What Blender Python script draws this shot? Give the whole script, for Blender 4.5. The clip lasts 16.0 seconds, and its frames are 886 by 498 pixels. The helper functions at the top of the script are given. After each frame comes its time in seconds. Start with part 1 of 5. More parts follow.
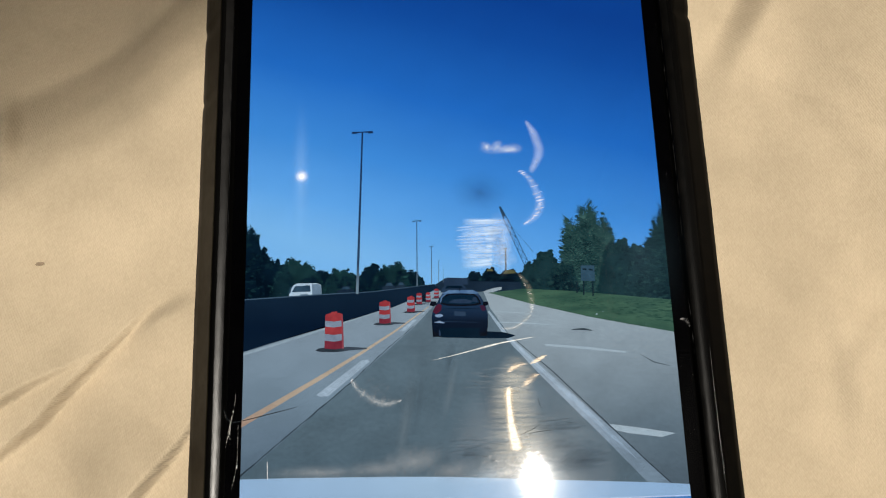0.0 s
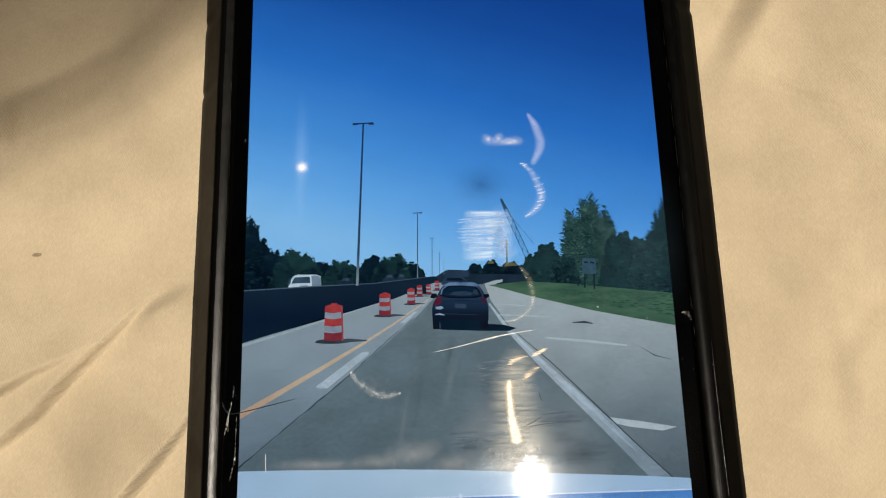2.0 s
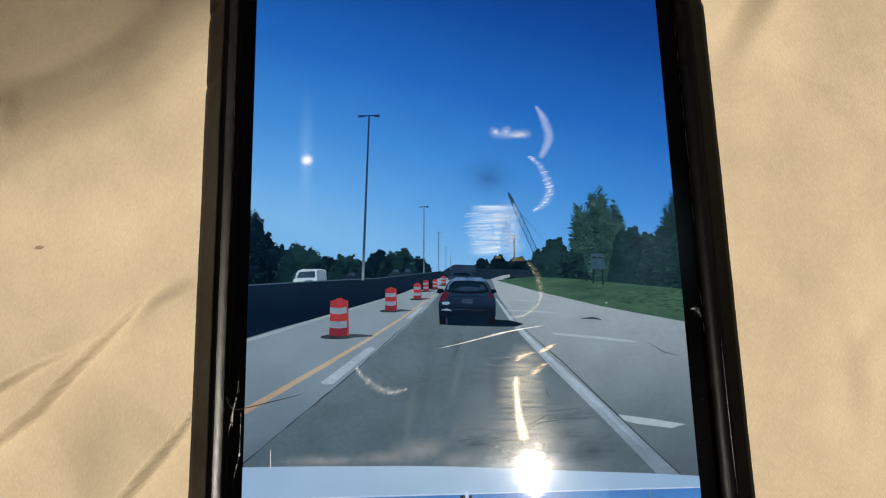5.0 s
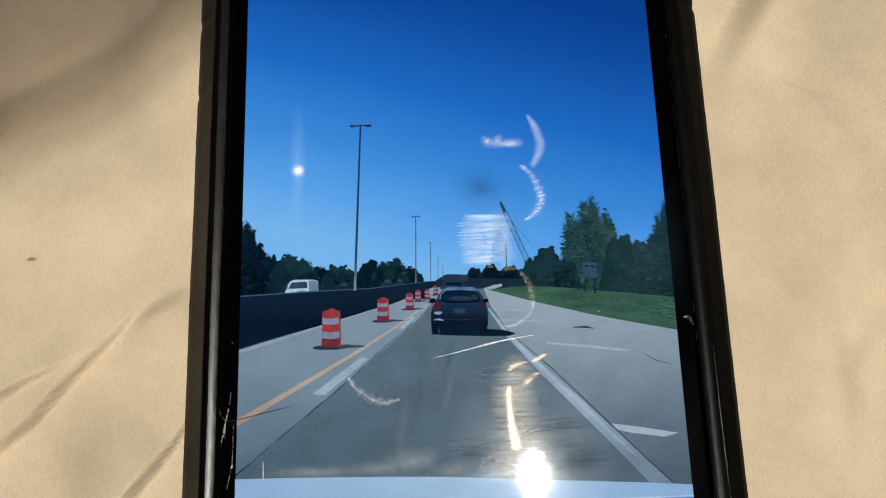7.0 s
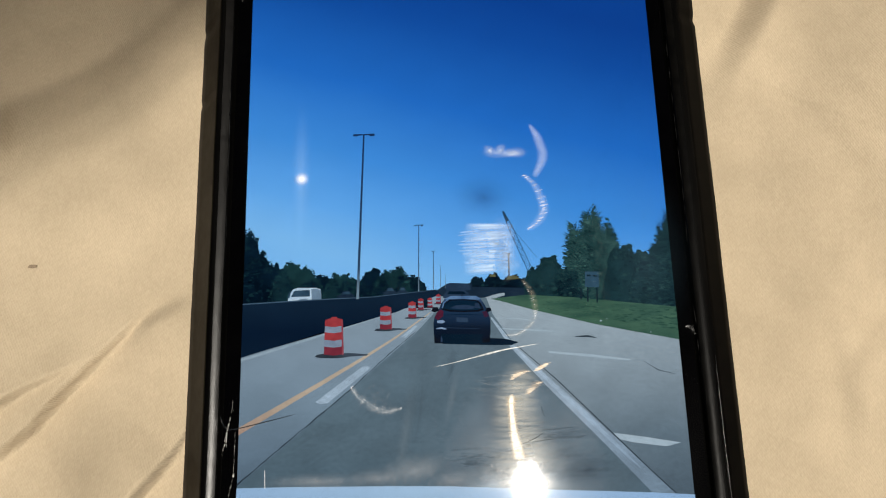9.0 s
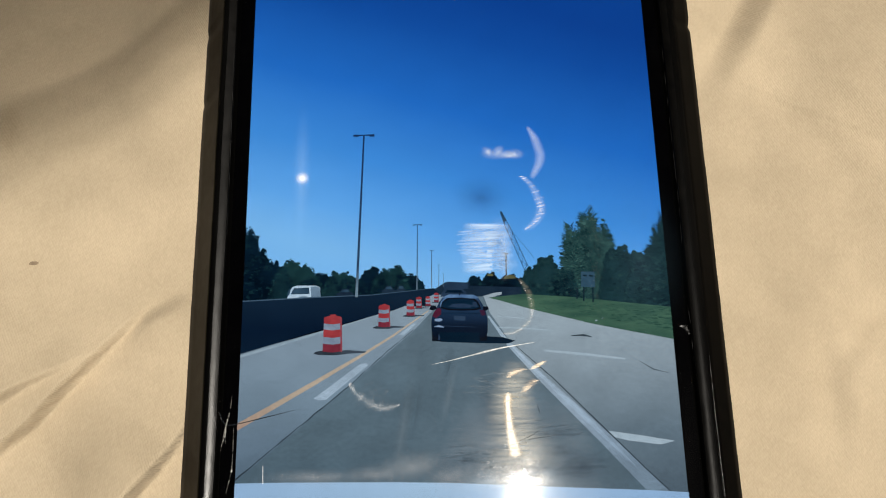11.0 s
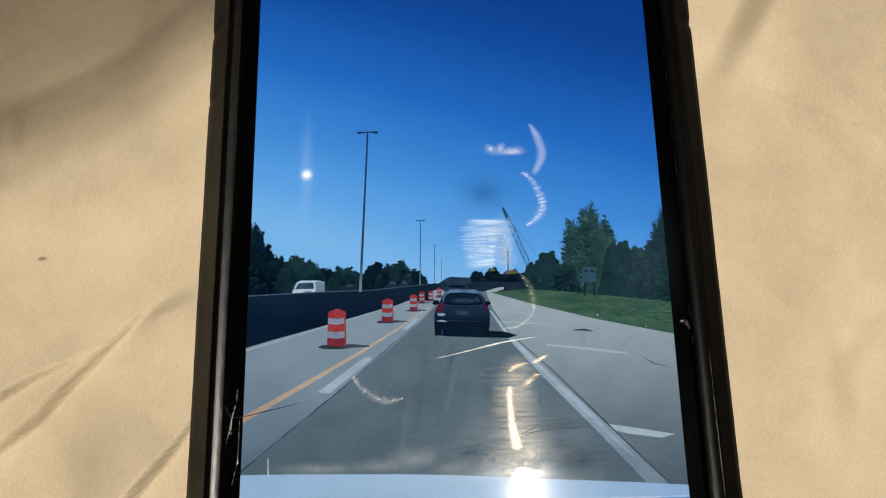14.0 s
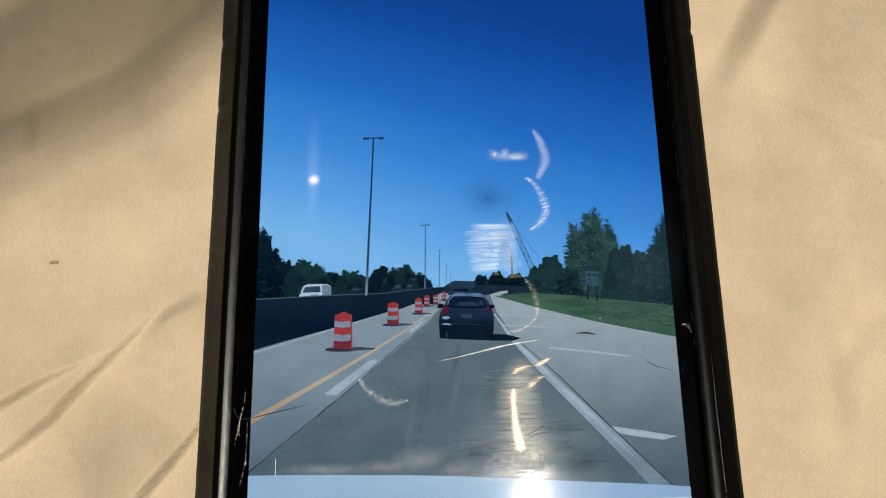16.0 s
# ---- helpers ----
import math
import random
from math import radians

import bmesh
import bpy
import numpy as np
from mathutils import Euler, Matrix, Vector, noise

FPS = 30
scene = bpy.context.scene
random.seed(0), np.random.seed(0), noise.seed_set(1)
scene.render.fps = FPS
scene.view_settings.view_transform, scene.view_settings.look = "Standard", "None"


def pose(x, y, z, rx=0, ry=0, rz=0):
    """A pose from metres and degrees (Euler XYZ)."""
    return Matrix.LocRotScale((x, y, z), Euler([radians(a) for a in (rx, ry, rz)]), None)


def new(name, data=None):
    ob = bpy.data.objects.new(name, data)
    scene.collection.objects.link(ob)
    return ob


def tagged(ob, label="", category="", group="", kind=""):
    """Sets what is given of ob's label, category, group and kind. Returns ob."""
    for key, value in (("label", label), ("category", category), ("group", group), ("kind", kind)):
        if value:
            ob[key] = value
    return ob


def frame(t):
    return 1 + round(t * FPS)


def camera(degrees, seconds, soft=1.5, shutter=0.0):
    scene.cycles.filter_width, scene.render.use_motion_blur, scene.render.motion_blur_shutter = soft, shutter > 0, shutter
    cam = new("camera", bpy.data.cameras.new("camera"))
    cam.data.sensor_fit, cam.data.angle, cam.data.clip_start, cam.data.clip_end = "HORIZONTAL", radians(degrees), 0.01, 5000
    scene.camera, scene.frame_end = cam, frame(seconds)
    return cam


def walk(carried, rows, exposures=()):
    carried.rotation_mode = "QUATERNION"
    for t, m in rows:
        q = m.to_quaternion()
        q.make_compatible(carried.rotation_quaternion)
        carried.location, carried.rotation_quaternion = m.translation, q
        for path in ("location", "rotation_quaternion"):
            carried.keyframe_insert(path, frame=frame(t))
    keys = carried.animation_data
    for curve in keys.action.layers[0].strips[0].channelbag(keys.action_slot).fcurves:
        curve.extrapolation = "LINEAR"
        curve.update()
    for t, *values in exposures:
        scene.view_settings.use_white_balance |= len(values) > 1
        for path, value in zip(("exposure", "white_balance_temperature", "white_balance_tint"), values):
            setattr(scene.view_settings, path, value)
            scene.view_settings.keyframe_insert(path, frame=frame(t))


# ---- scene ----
cam = camera(68.0, 16.0, soft=1.15)
walk(cam, [(t, pose(x, y, z, rx, ry, rz)) for t, x, y, z, rx, ry, rz in (
    (0, -0.00353, -0.01755, 0.10031, 11.231, -0.657, -1.890),
    (0.5, -0.00275, -0.01754, 0.09904, 10.668, -0.418, -2.459),
    (1, -0.00143, -0.01719, 0.09920, 10.362, -0.964, -2.353),
    (1.5, -0.00228, -0.02041, 0.09854, 10.185, -0.945, -1.913),
    (2, -0.00410, -0.01884, 0.09953, 11.433, -0.992, -1.629),
    (2.5, -0.00453, -0.01854, 0.09893, 11.372, -0.816, -1.466),
    (3, -0.00306, -0.01838, 0.10293, 12.173, -0.830, -1.514),
    (3.5, -0.00563, -0.01900, 0.10101, 11.289, -0.606, -1.011),
    (4, -0.00699, -0.01914, 0.09852, 10.918, -1.008, -0.761),
    (4.2, -0.00640, -0.01875, 0.09930, 10.529, -0.679, -0.839),
    (6.3, -0.00425, -0.01736, 0.09689, 10.710, -1.416, -1.788),
    (6.5, -0.00450, -0.01708, 0.09716, 10.438, -1.395, -1.685),
    (7, -0.00366, -0.01705, 0.09870, 10.775, -0.838, -1.787),
    (7.5, -0.00437, -0.01758, 0.09898, 11.330, -1.664, -1.807),
    (8, -0.00570, -0.01787, 0.09644, 10.304, -1.629, -1.501),
    (8.5, -0.00629, -0.01740, 0.09620, 10.618, -1.207, -1.433),
    (9, -0.00467, -0.01722, 0.09885, 11.648, -1.272, -1.628),
    (9.2, -0.00486, -0.01766, 0.09899, 11.464, -1.070, -1.589),
    (11.5, -0.00501, -0.01868, 0.09981, 12.483, -1.780, -1.159),
    (12, -0.00497, -0.01869, 0.09932, 12.255, -1.790, -1.088),
    (12.5, -0.00481, -0.01938, 0.10002, 12.423, -1.537, -1.061),
    (13, -0.00517, -0.01947, 0.10072, 12.300, -1.539, -1.172),
    (13.5, -0.00488, -0.01964, 0.10088, 12.418, -1.341, -1.145),
    (14, -0.00493, -0.01932, 0.10069, 12.233, -1.384, -1.183),
    (14.5, -0.00486, -0.01934, 0.10123, 12.359, -1.310, -1.166),
    (15, -0.00442, -0.01922, 0.10238, 12.497, -1.080, -1.139),
    (15.5, -0.00472, -0.01929, 0.10201, 12.479, -1.199, -1.131),
    (16, -0.00498, -0.01948, 0.10204, 12.510, -0.997, -1.083),
)], exposures=[(0.0, 0.0, 6500, 10), (0.6, 0.0, 6500, 10), (1.0, 0.0, 7300, 10), (1.5, 0.0, 7800, 10), (2.0, 0.0, 6900, 10), (2.6, 0.0, 6550, 10), (3.0, 0.0, 6300, 10), (3.5, 0.0, 6680, 10), (4.1, 0.0, 6680, 10), (6.4, 0.0, 6550, 10), (7.0, 0.0, 6320, 10), (8.0, 0.0, 6480, 10), (11.5, 0.0, 6480, 10), (12.0, 0.0, 6380, 10), (13.0, 0.0, 6600, 10), (16.0, 0.0, 6600, 10)])

# ---- light: one sun through the added roof opening, and the sky ----
SUN_WAY = Vector((0.139, -0.144, 0.980)).normalized()
sun = new("sun", bpy.data.lights.new("sun", "SUN"))
sun.data.energy, sun.data.angle, sun.data.color = 4.64, radians(0.53), (1.0, 0.94, 0.84)
sun.matrix_world = Matrix.Translation((0.1, -0.3, 2.4)) @ SUN_WAY.to_track_quat("Z", "Y").to_matrix().to_4x4()
world = bpy.data.worlds.new("world")
scene.world = world
world.use_nodes = True
sky_node = world.node_tree.nodes.new("ShaderNodeTexSky")
sky_node.sky_type, sky_node.sun_disc = "NISHITA", False
sky_node.sun_elevation = math.asin(SUN_WAY.z)
sky_node.sun_rotation = math.atan2(SUN_WAY.x, SUN_WAY.y)
world.node_tree.links.new(sky_node.outputs[0], world.node_tree.nodes["Background"].inputs[0])
world.node_tree.nodes["Background"].inputs[1].default_value = 0.052

MM = 0.001


# ---- materials ----
def lin(rgb):
    return tuple((c / 255 / 12.92 if c < 10 else ((c / 255 + 0.055) / 1.055) ** 2.4) for c in rgb) + (1.0,)


DISPLAY_WHITE = (0.84, 0.97, 1.05)      # the display's own bluish white


def shown(rgb):
    return tuple(c * w for c, w in zip(lin(rgb), DISPLAY_WHITE)) + (1.0,)


def tree_of(name):
    mat = bpy.data.materials.new(name)
    mat.use_nodes = True
    nt = mat.node_tree
    nt.nodes.clear()
    return mat, nt, nt.nodes.new("ShaderNodeOutputMaterial")


def node(nt, kind, **values):
    n = nt.nodes.new(kind)
    for key, value in values.items():
        n.inputs[key.replace("_", " ")].default_value = value
    return n


def noise_at(nt, scale, detail=3.0, stretch=(1, 1, 1)):
    """Noise over the object's own place, scale in cells per millimetre."""
    co = nt.nodes.new("ShaderNodeTexCoord")
    mp = nt.nodes.new("ShaderNodeMapping")
    mp.inputs["Scale"].default_value = [s * scale / MM for s in stretch]
    nt.links.new(co.outputs["Object"], mp.inputs[0])
    n = nt.nodes.new("ShaderNodeTexNoise")
    n.inputs["Scale"].default_value, n.inputs["Detail"].default_value = 1.0, detail
    nt.links.new(mp.outputs[0], n.inputs["Vector"])
    return n


def ramp(nt, source, stops):
    r = nt.nodes.new("ShaderNodeValToRGB")
    while len(r.color_ramp.elements) < len(stops):
        r.color_ramp.elements.new(0.5)
    for e, (at, colour) in zip(r.color_ramp.elements, stops):
        e.position, e.color = at, colour
    nt.links.new(source, r.inputs[0])
    return r


def lit_pixels(name, low, high=None, scale=0.5, island=False, stretch=(1, 1, 1), gain=1.0, grain=0.14):
    """A lit piece of the display, its colour wandering between two tones."""
    mat, nt, out = tree_of(name)
    em = node(nt, "ShaderNodeEmission", Strength=gain)
    n = noise_at(nt, scale, 3.0, stretch)
    value = n.outputs[0]
    if island:
        geo = nt.nodes.new("ShaderNodeNewGeometry")
        mix = nt.nodes.new("ShaderNodeMath")
        mix.operation = "MULTIPLY_ADD"
        mix.inputs[1].default_value = 0.3
        nt.links.new(geo.outputs["Random Per Island"], mix.inputs[0])
        half = nt.nodes.new("ShaderNodeMath")
        half.operation = "MULTIPLY"
        half.inputs[1].default_value = 0.7
        nt.links.new(n.outputs[0], half.inputs[0])
        nt.links.new(half.outputs[0], mix.inputs[2])
        value = mix.outputs[0]
    r = ramp(nt, value, [(0.3, shown(low)), (0.7, shown(high or low))])
    fine = noise_at(nt, 1.9, 2.0, stretch)
    tone = ramp(nt, fine.outputs[0], [(0.3, (1 - grain,) * 3 + (1,)), (0.7, (1, 1, 1, 1))])
    mul = node(nt, "ShaderNodeMix", Factor=1.0)
    mul.data_type, mul.blend_type = "RGBA", "MULTIPLY"
    nt.links.new(r.outputs[0], mul.inputs[6])
    nt.links.new(tone.outputs[0], mul.inputs[7])
    nt.links.new(mul.outputs[2], em.inputs[0])
    nt.links.new(em.outputs[0], out.inputs[0])
    return mat


def lit_slope(name, axis, stops, size, wander=0.0, lean=0.0, grain=0.12):
    """A lit piece of the display whose colour runs along x or y; size: from and to, in mm."""
    mat, nt, out = tree_of(name)
    em = node(nt, "ShaderNodeEmission")
    co = nt.nodes.new("ShaderNodeTexCoord")
    sep = nt.nodes.new("ShaderNodeSeparateXYZ")
    nt.links.new(co.outputs["Object"], sep.inputs[0])
    mr = node(nt, "ShaderNodeMapRange", From_Min=size[0] * MM, From_Max=size[1] * MM)
    tilt = nt.nodes.new("ShaderNodeMath")
    tilt.operation = "MULTIPLY_ADD"
    tilt.inputs[1].default_value = lean
    nt.links.new(sep.outputs["X"], tilt.inputs[0])
    nt.links.new(sep.outputs[axis], tilt.inputs[2])
    nt.links.new(tilt.outputs[0], mr.inputs[0])
    value = mr.outputs[0]
    if wander:
        n = noise_at(nt, 0.05, 3.0)
        add = nt.nodes.new("ShaderNodeMath")
        add.operation = "MULTIPLY_ADD"
        add.inputs[1].default_value = wander
        nt.links.new(n.outputs[0], add.inputs[0])
        nt.links.new(value, add.inputs[2])
        value = add.outputs[0]
    r = ramp(nt, value, [(at, shown(c)) for at, c in stops])
    colour = r.outputs[0]
    for scale, k in ((1.9, grain), (0.22, grain * 1.3)):
        if grain:
            fine = noise_at(nt, scale, 2.0, (0.8, 1.3, 1))
            tone = ramp(nt, fine.outputs[0], [(0.3, (1 - k,) * 3 + (1,)), (0.7, (1, 1, 1, 1))])
            mul = node(nt, "ShaderNodeMix", Factor=1.0)
            mul.data_type, mul.blend_type = "RGBA", "MULTIPLY"
            nt.links.new(colour, mul.inputs[6])
            nt.links.new(tone.outputs[0], mul.inputs[7])
            colour = mul.outputs[2]
    nt.links.new(colour, em.inputs[0])
    nt.links.new(em.outputs[0], out.inputs[0])
    return mat


def soft_disc(name, colour, most, grain=0.4, lamp=True, stretch=(1, 1, 1)):
    """A blot that fades out from the middle of its own mesh, which reaches from -1 to 1 mm before scaling."""
    mat, nt, out = tree_of(name)
    co = nt.nodes.new("ShaderNodeTexCoord")
    mp = nt.nodes.new("ShaderNodeMapping")
    mp.inputs["Scale"].default_value = (1 / MM, 1 / MM, 0)
    nt.links.new(co.outputs["Object"], mp.inputs[0])
    g = nt.nodes.new("ShaderNodeTexGradient")
    g.gradient_type = "QUADRATIC_SPHERE"
    nt.links.new(mp.outputs[0], g.inputs[0])
    n = noise_at(nt, 2.2, 4.0, stretch)
    r = ramp(nt, n.outputs[0], [(0.5 - grain * 0.5, (1 - grain,) * 3 + (1,)), (0.5 + grain * 0.3, (1, 1, 1, 1))])
    m = nt.nodes.new("ShaderNodeMath")
    m.operation = "MULTIPLY"
    nt.links.new(g.outputs[0], m.inputs[0])
    nt.links.new(r.outputs[0], m.inputs[1])
    k = nt.nodes.new("ShaderNodeMath")
    k.operation, k.use_clamp = "MULTIPLY", True
    k.inputs[1].default_value = most
    nt.links.new(m.outputs[0], k.inputs[0])
    mix = nt.nodes.new("ShaderNodeMixShader")
    nt.links.new(k.outputs[0], mix.inputs[0])
    nt.links.new(nt.nodes.new("ShaderNodeBsdfTransparent").outputs[0], mix.inputs[1])
    top = node(nt, "ShaderNodeEmission" if lamp else "ShaderNodeBsdfDiffuse", Color=lin(colour))
    nt.links.new(top.outputs[0], mix.inputs[2])
    nt.links.new(mix.outputs[0], out.inputs[0])
    return mat


def soft_band(name, colour, most, grain=0.5, scale=1.5, stretch=(0.4, 2.0, 1), hard=1.0):
    """Pale diffuse colour on a ribbon, for scratches and painted glints, fading from the ribbon's middle line to its
    rims and ends.
    """
    mat, nt, out = tree_of(name)
    uv = nt.nodes.new("ShaderNodeUVMap")
    uv.uv_map = "along"
    sep = nt.nodes.new("ShaderNodeSeparateXYZ")
    nt.links.new(uv.outputs[0], sep.inputs[0])

    def maths(kind, a, b):
        m = nt.nodes.new("ShaderNodeMath")
        m.operation = kind
        for i, v in enumerate((a, b)):
            if isinstance(v, (int, float)):
                m.inputs[i].default_value = v
            else:
                nt.links.new(v, m.inputs[i])
        return m.outputs[0]

    across = maths("MULTIPLY", maths("MULTIPLY", sep.outputs["X"], 4.0), maths("SUBTRACT", 1.0, sep.outputs["X"]))
    across = maths("POWER", across, 2.2 / hard)
    ends = maths("MINIMUM", maths("MULTIPLY", maths("MULTIPLY", sep.outputs["Y"], 12.0), maths("SUBTRACT", 1.0, sep.outputs["Y"])), 1.0)
    n = noise_at(nt, scale, 4.0, stretch)
    r = ramp(nt, n.outputs[0], [(0.32, (1 - grain,) * 3 + (1,)), (0.6, (1, 1, 1, 1))])
    alpha = maths("MINIMUM", maths("MULTIPLY", maths("MULTIPLY", across, ends), maths("MULTIPLY", r.outputs[0], most)), 1.0)
    mix = nt.nodes.new("ShaderNodeMixShader")
    nt.links.new(alpha, mix.inputs[0])
    nt.links.new(nt.nodes.new("ShaderNodeBsdfTransparent").outputs[0], mix.inputs[1])
    nt.links.new(node(nt, "ShaderNodeBsdfDiffuse", Color=lin(colour)).outputs[0], mix.inputs[2])
    nt.links.new(mix.outputs[0], out.inputs[0])
    return mat


def scatter(name, colour, share, scale=1.2, stretch=(1, 1, 1), low=0.42, high=0.62):
    """Scratched or crushed glass that scatters part of the sunlight and lets the rest through."""
    mat, nt, out = tree_of(name)
    n = noise_at(nt, scale, 4.0, stretch)
    r = ramp(nt, n.outputs[0], [(low, (0, 0, 0, 1)), (high, (share,) * 3 + (1,))])
    mix = nt.nodes.new("ShaderNodeMixShader")
    nt.links.new(r.outputs[0], mix.inputs[0])
    nt.links.new(nt.nodes.new("ShaderNodeBsdfTransparent").outputs[0], mix.inputs[1])
    nt.links.new(node(nt, "ShaderNodeBsdfDiffuse", Color=colour + (1.0,)).outputs[0], mix.inputs[2])
    nt.links.new(mix.outputs[0], out.inputs[0])
    return mat


def solid(name, low, high, rough, scale, metal=0.0, bump=0.0, bump_scale=1.0, coat=0.0, stretch=(1, 1, 1), gloss=0.5):
    mat, nt, out = tree_of(name)
    p = node(nt, "ShaderNodeBsdfPrincipled", Metallic=metal, Coat_Weight=coat)
    p.inputs["Specular IOR Level"].default_value = gloss
    n = noise_at(nt, scale, 5.0, stretch)
    r = ramp(nt, n.outputs[0], [(0.3, low + (1.0,)), (0.7, high + (1.0,))])
    nt.links.new(r.outputs[0], p.inputs["Base Color"])
    rr = node(nt, "ShaderNodeMapRange", To_Min=rough * 0.8, To_Max=min(1, rough * 1.25))
    nt.links.new(n.outputs[0], rr.inputs[0])
    nt.links.new(rr.outputs[0], p.inputs["Roughness"])
    if bump:
        b = node(nt, "ShaderNodeBump", Strength=bump, Distance=0.05 * MM)
        nt.links.new(noise_at(nt, bump_scale, 3.0, stretch).outputs[0], b.inputs["Height"])
        nt.links.new(b.outputs[0], p.inputs["Normal"])
    nt.links.new(p.outputs[0], out.inputs[0])
    return mat


def woven_cloth():
    """Plain-woven beige cotton: threads both ways, slubs, faint stains."""
    mat, nt, out = tree_of("woven_cotton")
    p = node(nt, "ShaderNodeBsdfPrincipled", Roughness=0.92)
    p.inputs["Specular IOR Level"].default_value = 0.15
    p.inputs["Sheen Weight"].default_value = 0.08
    big = noise_at(nt, 0.045, 5.0)
    tone = ramp(nt, big.outputs[0], [(0.3, (0.422, 0.346, 0.240, 1)), (0.7, (0.568, 0.464, 0.326, 1))])
    co = nt.nodes.new("ShaderNodeTexCoord")
    total = None

    def add(source, weight):
        """Lay one more height over the sum."""
        nonlocal total
        more = nt.nodes.new("ShaderNodeMath")
        more.operation = "MULTIPLY_ADD"
        more.inputs[1].default_value = weight
        more.inputs[2].default_value = 0.0
        nt.links.new(source, more.inputs[0])
        if total:
            nt.links.new(total, more.inputs[2])
        total = more.outputs[0]

    # warp and weft, each thread under half a millimetre
    for turn, scale, weight in ((-30, 1.0, 0.15), (52, 0.66, 0.10)):
        mp = nt.nodes.new("ShaderNodeMapping")
        mp.inputs["Rotation"].default_value = (0, 0, radians(turn))
        nt.links.new(co.outputs["Object"], mp.inputs[0])
        w = node(nt, "ShaderNodeTexWave", Scale=scale / MM, Distortion=3.0, Detail=2.0, Detail_Scale=0.6)
        nt.links.new(mp.outputs[0], w.inputs["Vector"])
        add(w.outputs["Fac"], weight)
    # uneven spinning: short thick places along both threads
    for turn, weight in ((-30, 0.8), (60, 0.3)):
        mp = nt.nodes.new("ShaderNodeMapping")
        mp.inputs["Rotation"].default_value = (0, 0, radians(turn))
        mp.inputs["Scale"].default_value = (3.6 / MM, 1.5 / MM, 1.0 / MM)
        nt.links.new(co.outputs["Object"], mp.inputs[0])
        w = nt.nodes.new("ShaderNodeTexNoise")
        w.inputs["Scale"].default_value, w.inputs["Detail"].default_value = 1.0, 1.5
        nt.links.new(mp.outputs[0], w.inputs["Vector"])
        add(w.outputs[0], weight)
    add(noise_at(nt, 0.5, 4.0, (1, 0.7, 1)).outputs[0], 0.3)
    shade = node(nt, "ShaderNodeMix", Factor=0.22)
    shade.data_type, shade.blend_type = "RGBA", "MULTIPLY"
    nt.links.new(tone.outputs[0], shade.inputs[6])
    scaled = nt.nodes.new("ShaderNodeMath")
    scaled.operation = "MULTIPLY"
    scaled.inputs[1].default_value = 0.51
    nt.links.new(total, scaled.inputs[0])
    grey = ramp(nt, scaled.outputs[0], [(0.32, (0.45, 0.42, 0.38, 1)), (0.56, (1, 1, 1, 1))])
    nt.links.new(grey.outputs[0], shade.inputs[7])
    nt.links.new(shade.outputs[2], p.inputs["Base Color"])
    b = node(nt, "ShaderNodeBump", Strength=0.8, Distance=0.14 * MM)
    nt.links.new(total, b.inputs["Height"])
    nt.links.new(b.outputs[0], p.inputs["Normal"])
    nt.links.new(p.outputs[0], out.inputs[0])
    return mat


def cover_glass_material():
    """Clear glass: lets the picture through, mirrors a little; greasy film widens part of the mirror image."""
    mat, nt, out = tree_of("cover_glass")
    fres = node(nt, "ShaderNodeFresnel", IOR=1.45)
    smear = noise_at(nt, 0.25, 5.0, (1, 0.5, 1))
    sharp = node(nt, "ShaderNodeBsdfGlossy", Roughness=0.024)
    wide = node(nt, "ShaderNodeBsdfGlossy", Roughness=0.2)
    part_ = ramp(nt, smear.outputs[0], [(0.35, (0.004,) * 3 + (1,)), (0.7, (0.02,) * 3 + (1,))])
    film = nt.nodes.new("ShaderNodeMixShader")
    nt.links.new(part_.outputs[0], film.inputs[0])
    nt.links.new(sharp.outputs[0], film.inputs[1])
    nt.links.new(wide.outputs[0], film.inputs[2])
    halo = node(nt, "ShaderNodeBsdfGlossy", Roughness=0.13)
    soft = node(nt, "ShaderNodeMixShader", Fac=0.011)
    nt.links.new(film.outputs[0], soft.inputs[1])
    nt.links.new(halo.outputs[0], soft.inputs[2])
    b = node(nt, "ShaderNodeBump", Strength=0.09, Distance=0.05 * MM)
    nt.links.new(noise_at(nt, 2.0, 4.0, (0.22, 1.7, 1)).outputs[0], b.inputs["Height"])
    nt.links.new(b.outputs[0], sharp.inputs["Normal"])
    mix = nt.nodes.new("ShaderNodeMixShader")
    nt.links.new(fres.outputs[0], mix.inputs[0])
    nt.links.new(nt.nodes.new("ShaderNodeBsdfTransparent").outputs[0], mix.inputs[1])
    nt.links.new(soft.outputs[0], mix.inputs[2])
    nt.links.new(mix.outputs[0], out.inputs[0])
    return mat


CLOTH = woven_cloth()
GLASS = cover_glass_material()
RUBBER = solid("black_rubber", (0.0012, 0.0012, 0.0012), (0.0025, 0.0024, 0.0022), 0.22, 0.6, bump=0.12, bump_scale=7.0, stretch=(1, 0.12, 1), gloss=0.13)
POLISHED = solid("polished_rubber", (0.004, 0.004, 0.005), (0.008, 0.008, 0.009), 0.3, 1.5, gloss=0.6)
FLANK = solid("satin_rubber", (0.0012, 0.0012, 0.0012), (0.0025, 0.0023, 0.002), 0.34, 0.6, bump=0.12, bump_scale=6.0, gloss=0.038)
LIP = solid("worn_rubber", (0.0024, 0.0022, 0.002), (0.005, 0.0046, 0.0042), 0.33, 0.8, bump=0.35, bump_scale=4.0, stretch=(1, 0.8, 1), gloss=0.28)
BEZEL = solid("black_enamel", (0.0004, 0.0004, 0.0006), (0.0008, 0.0008, 0.001), 0.6, 0.3, gloss=0.0)
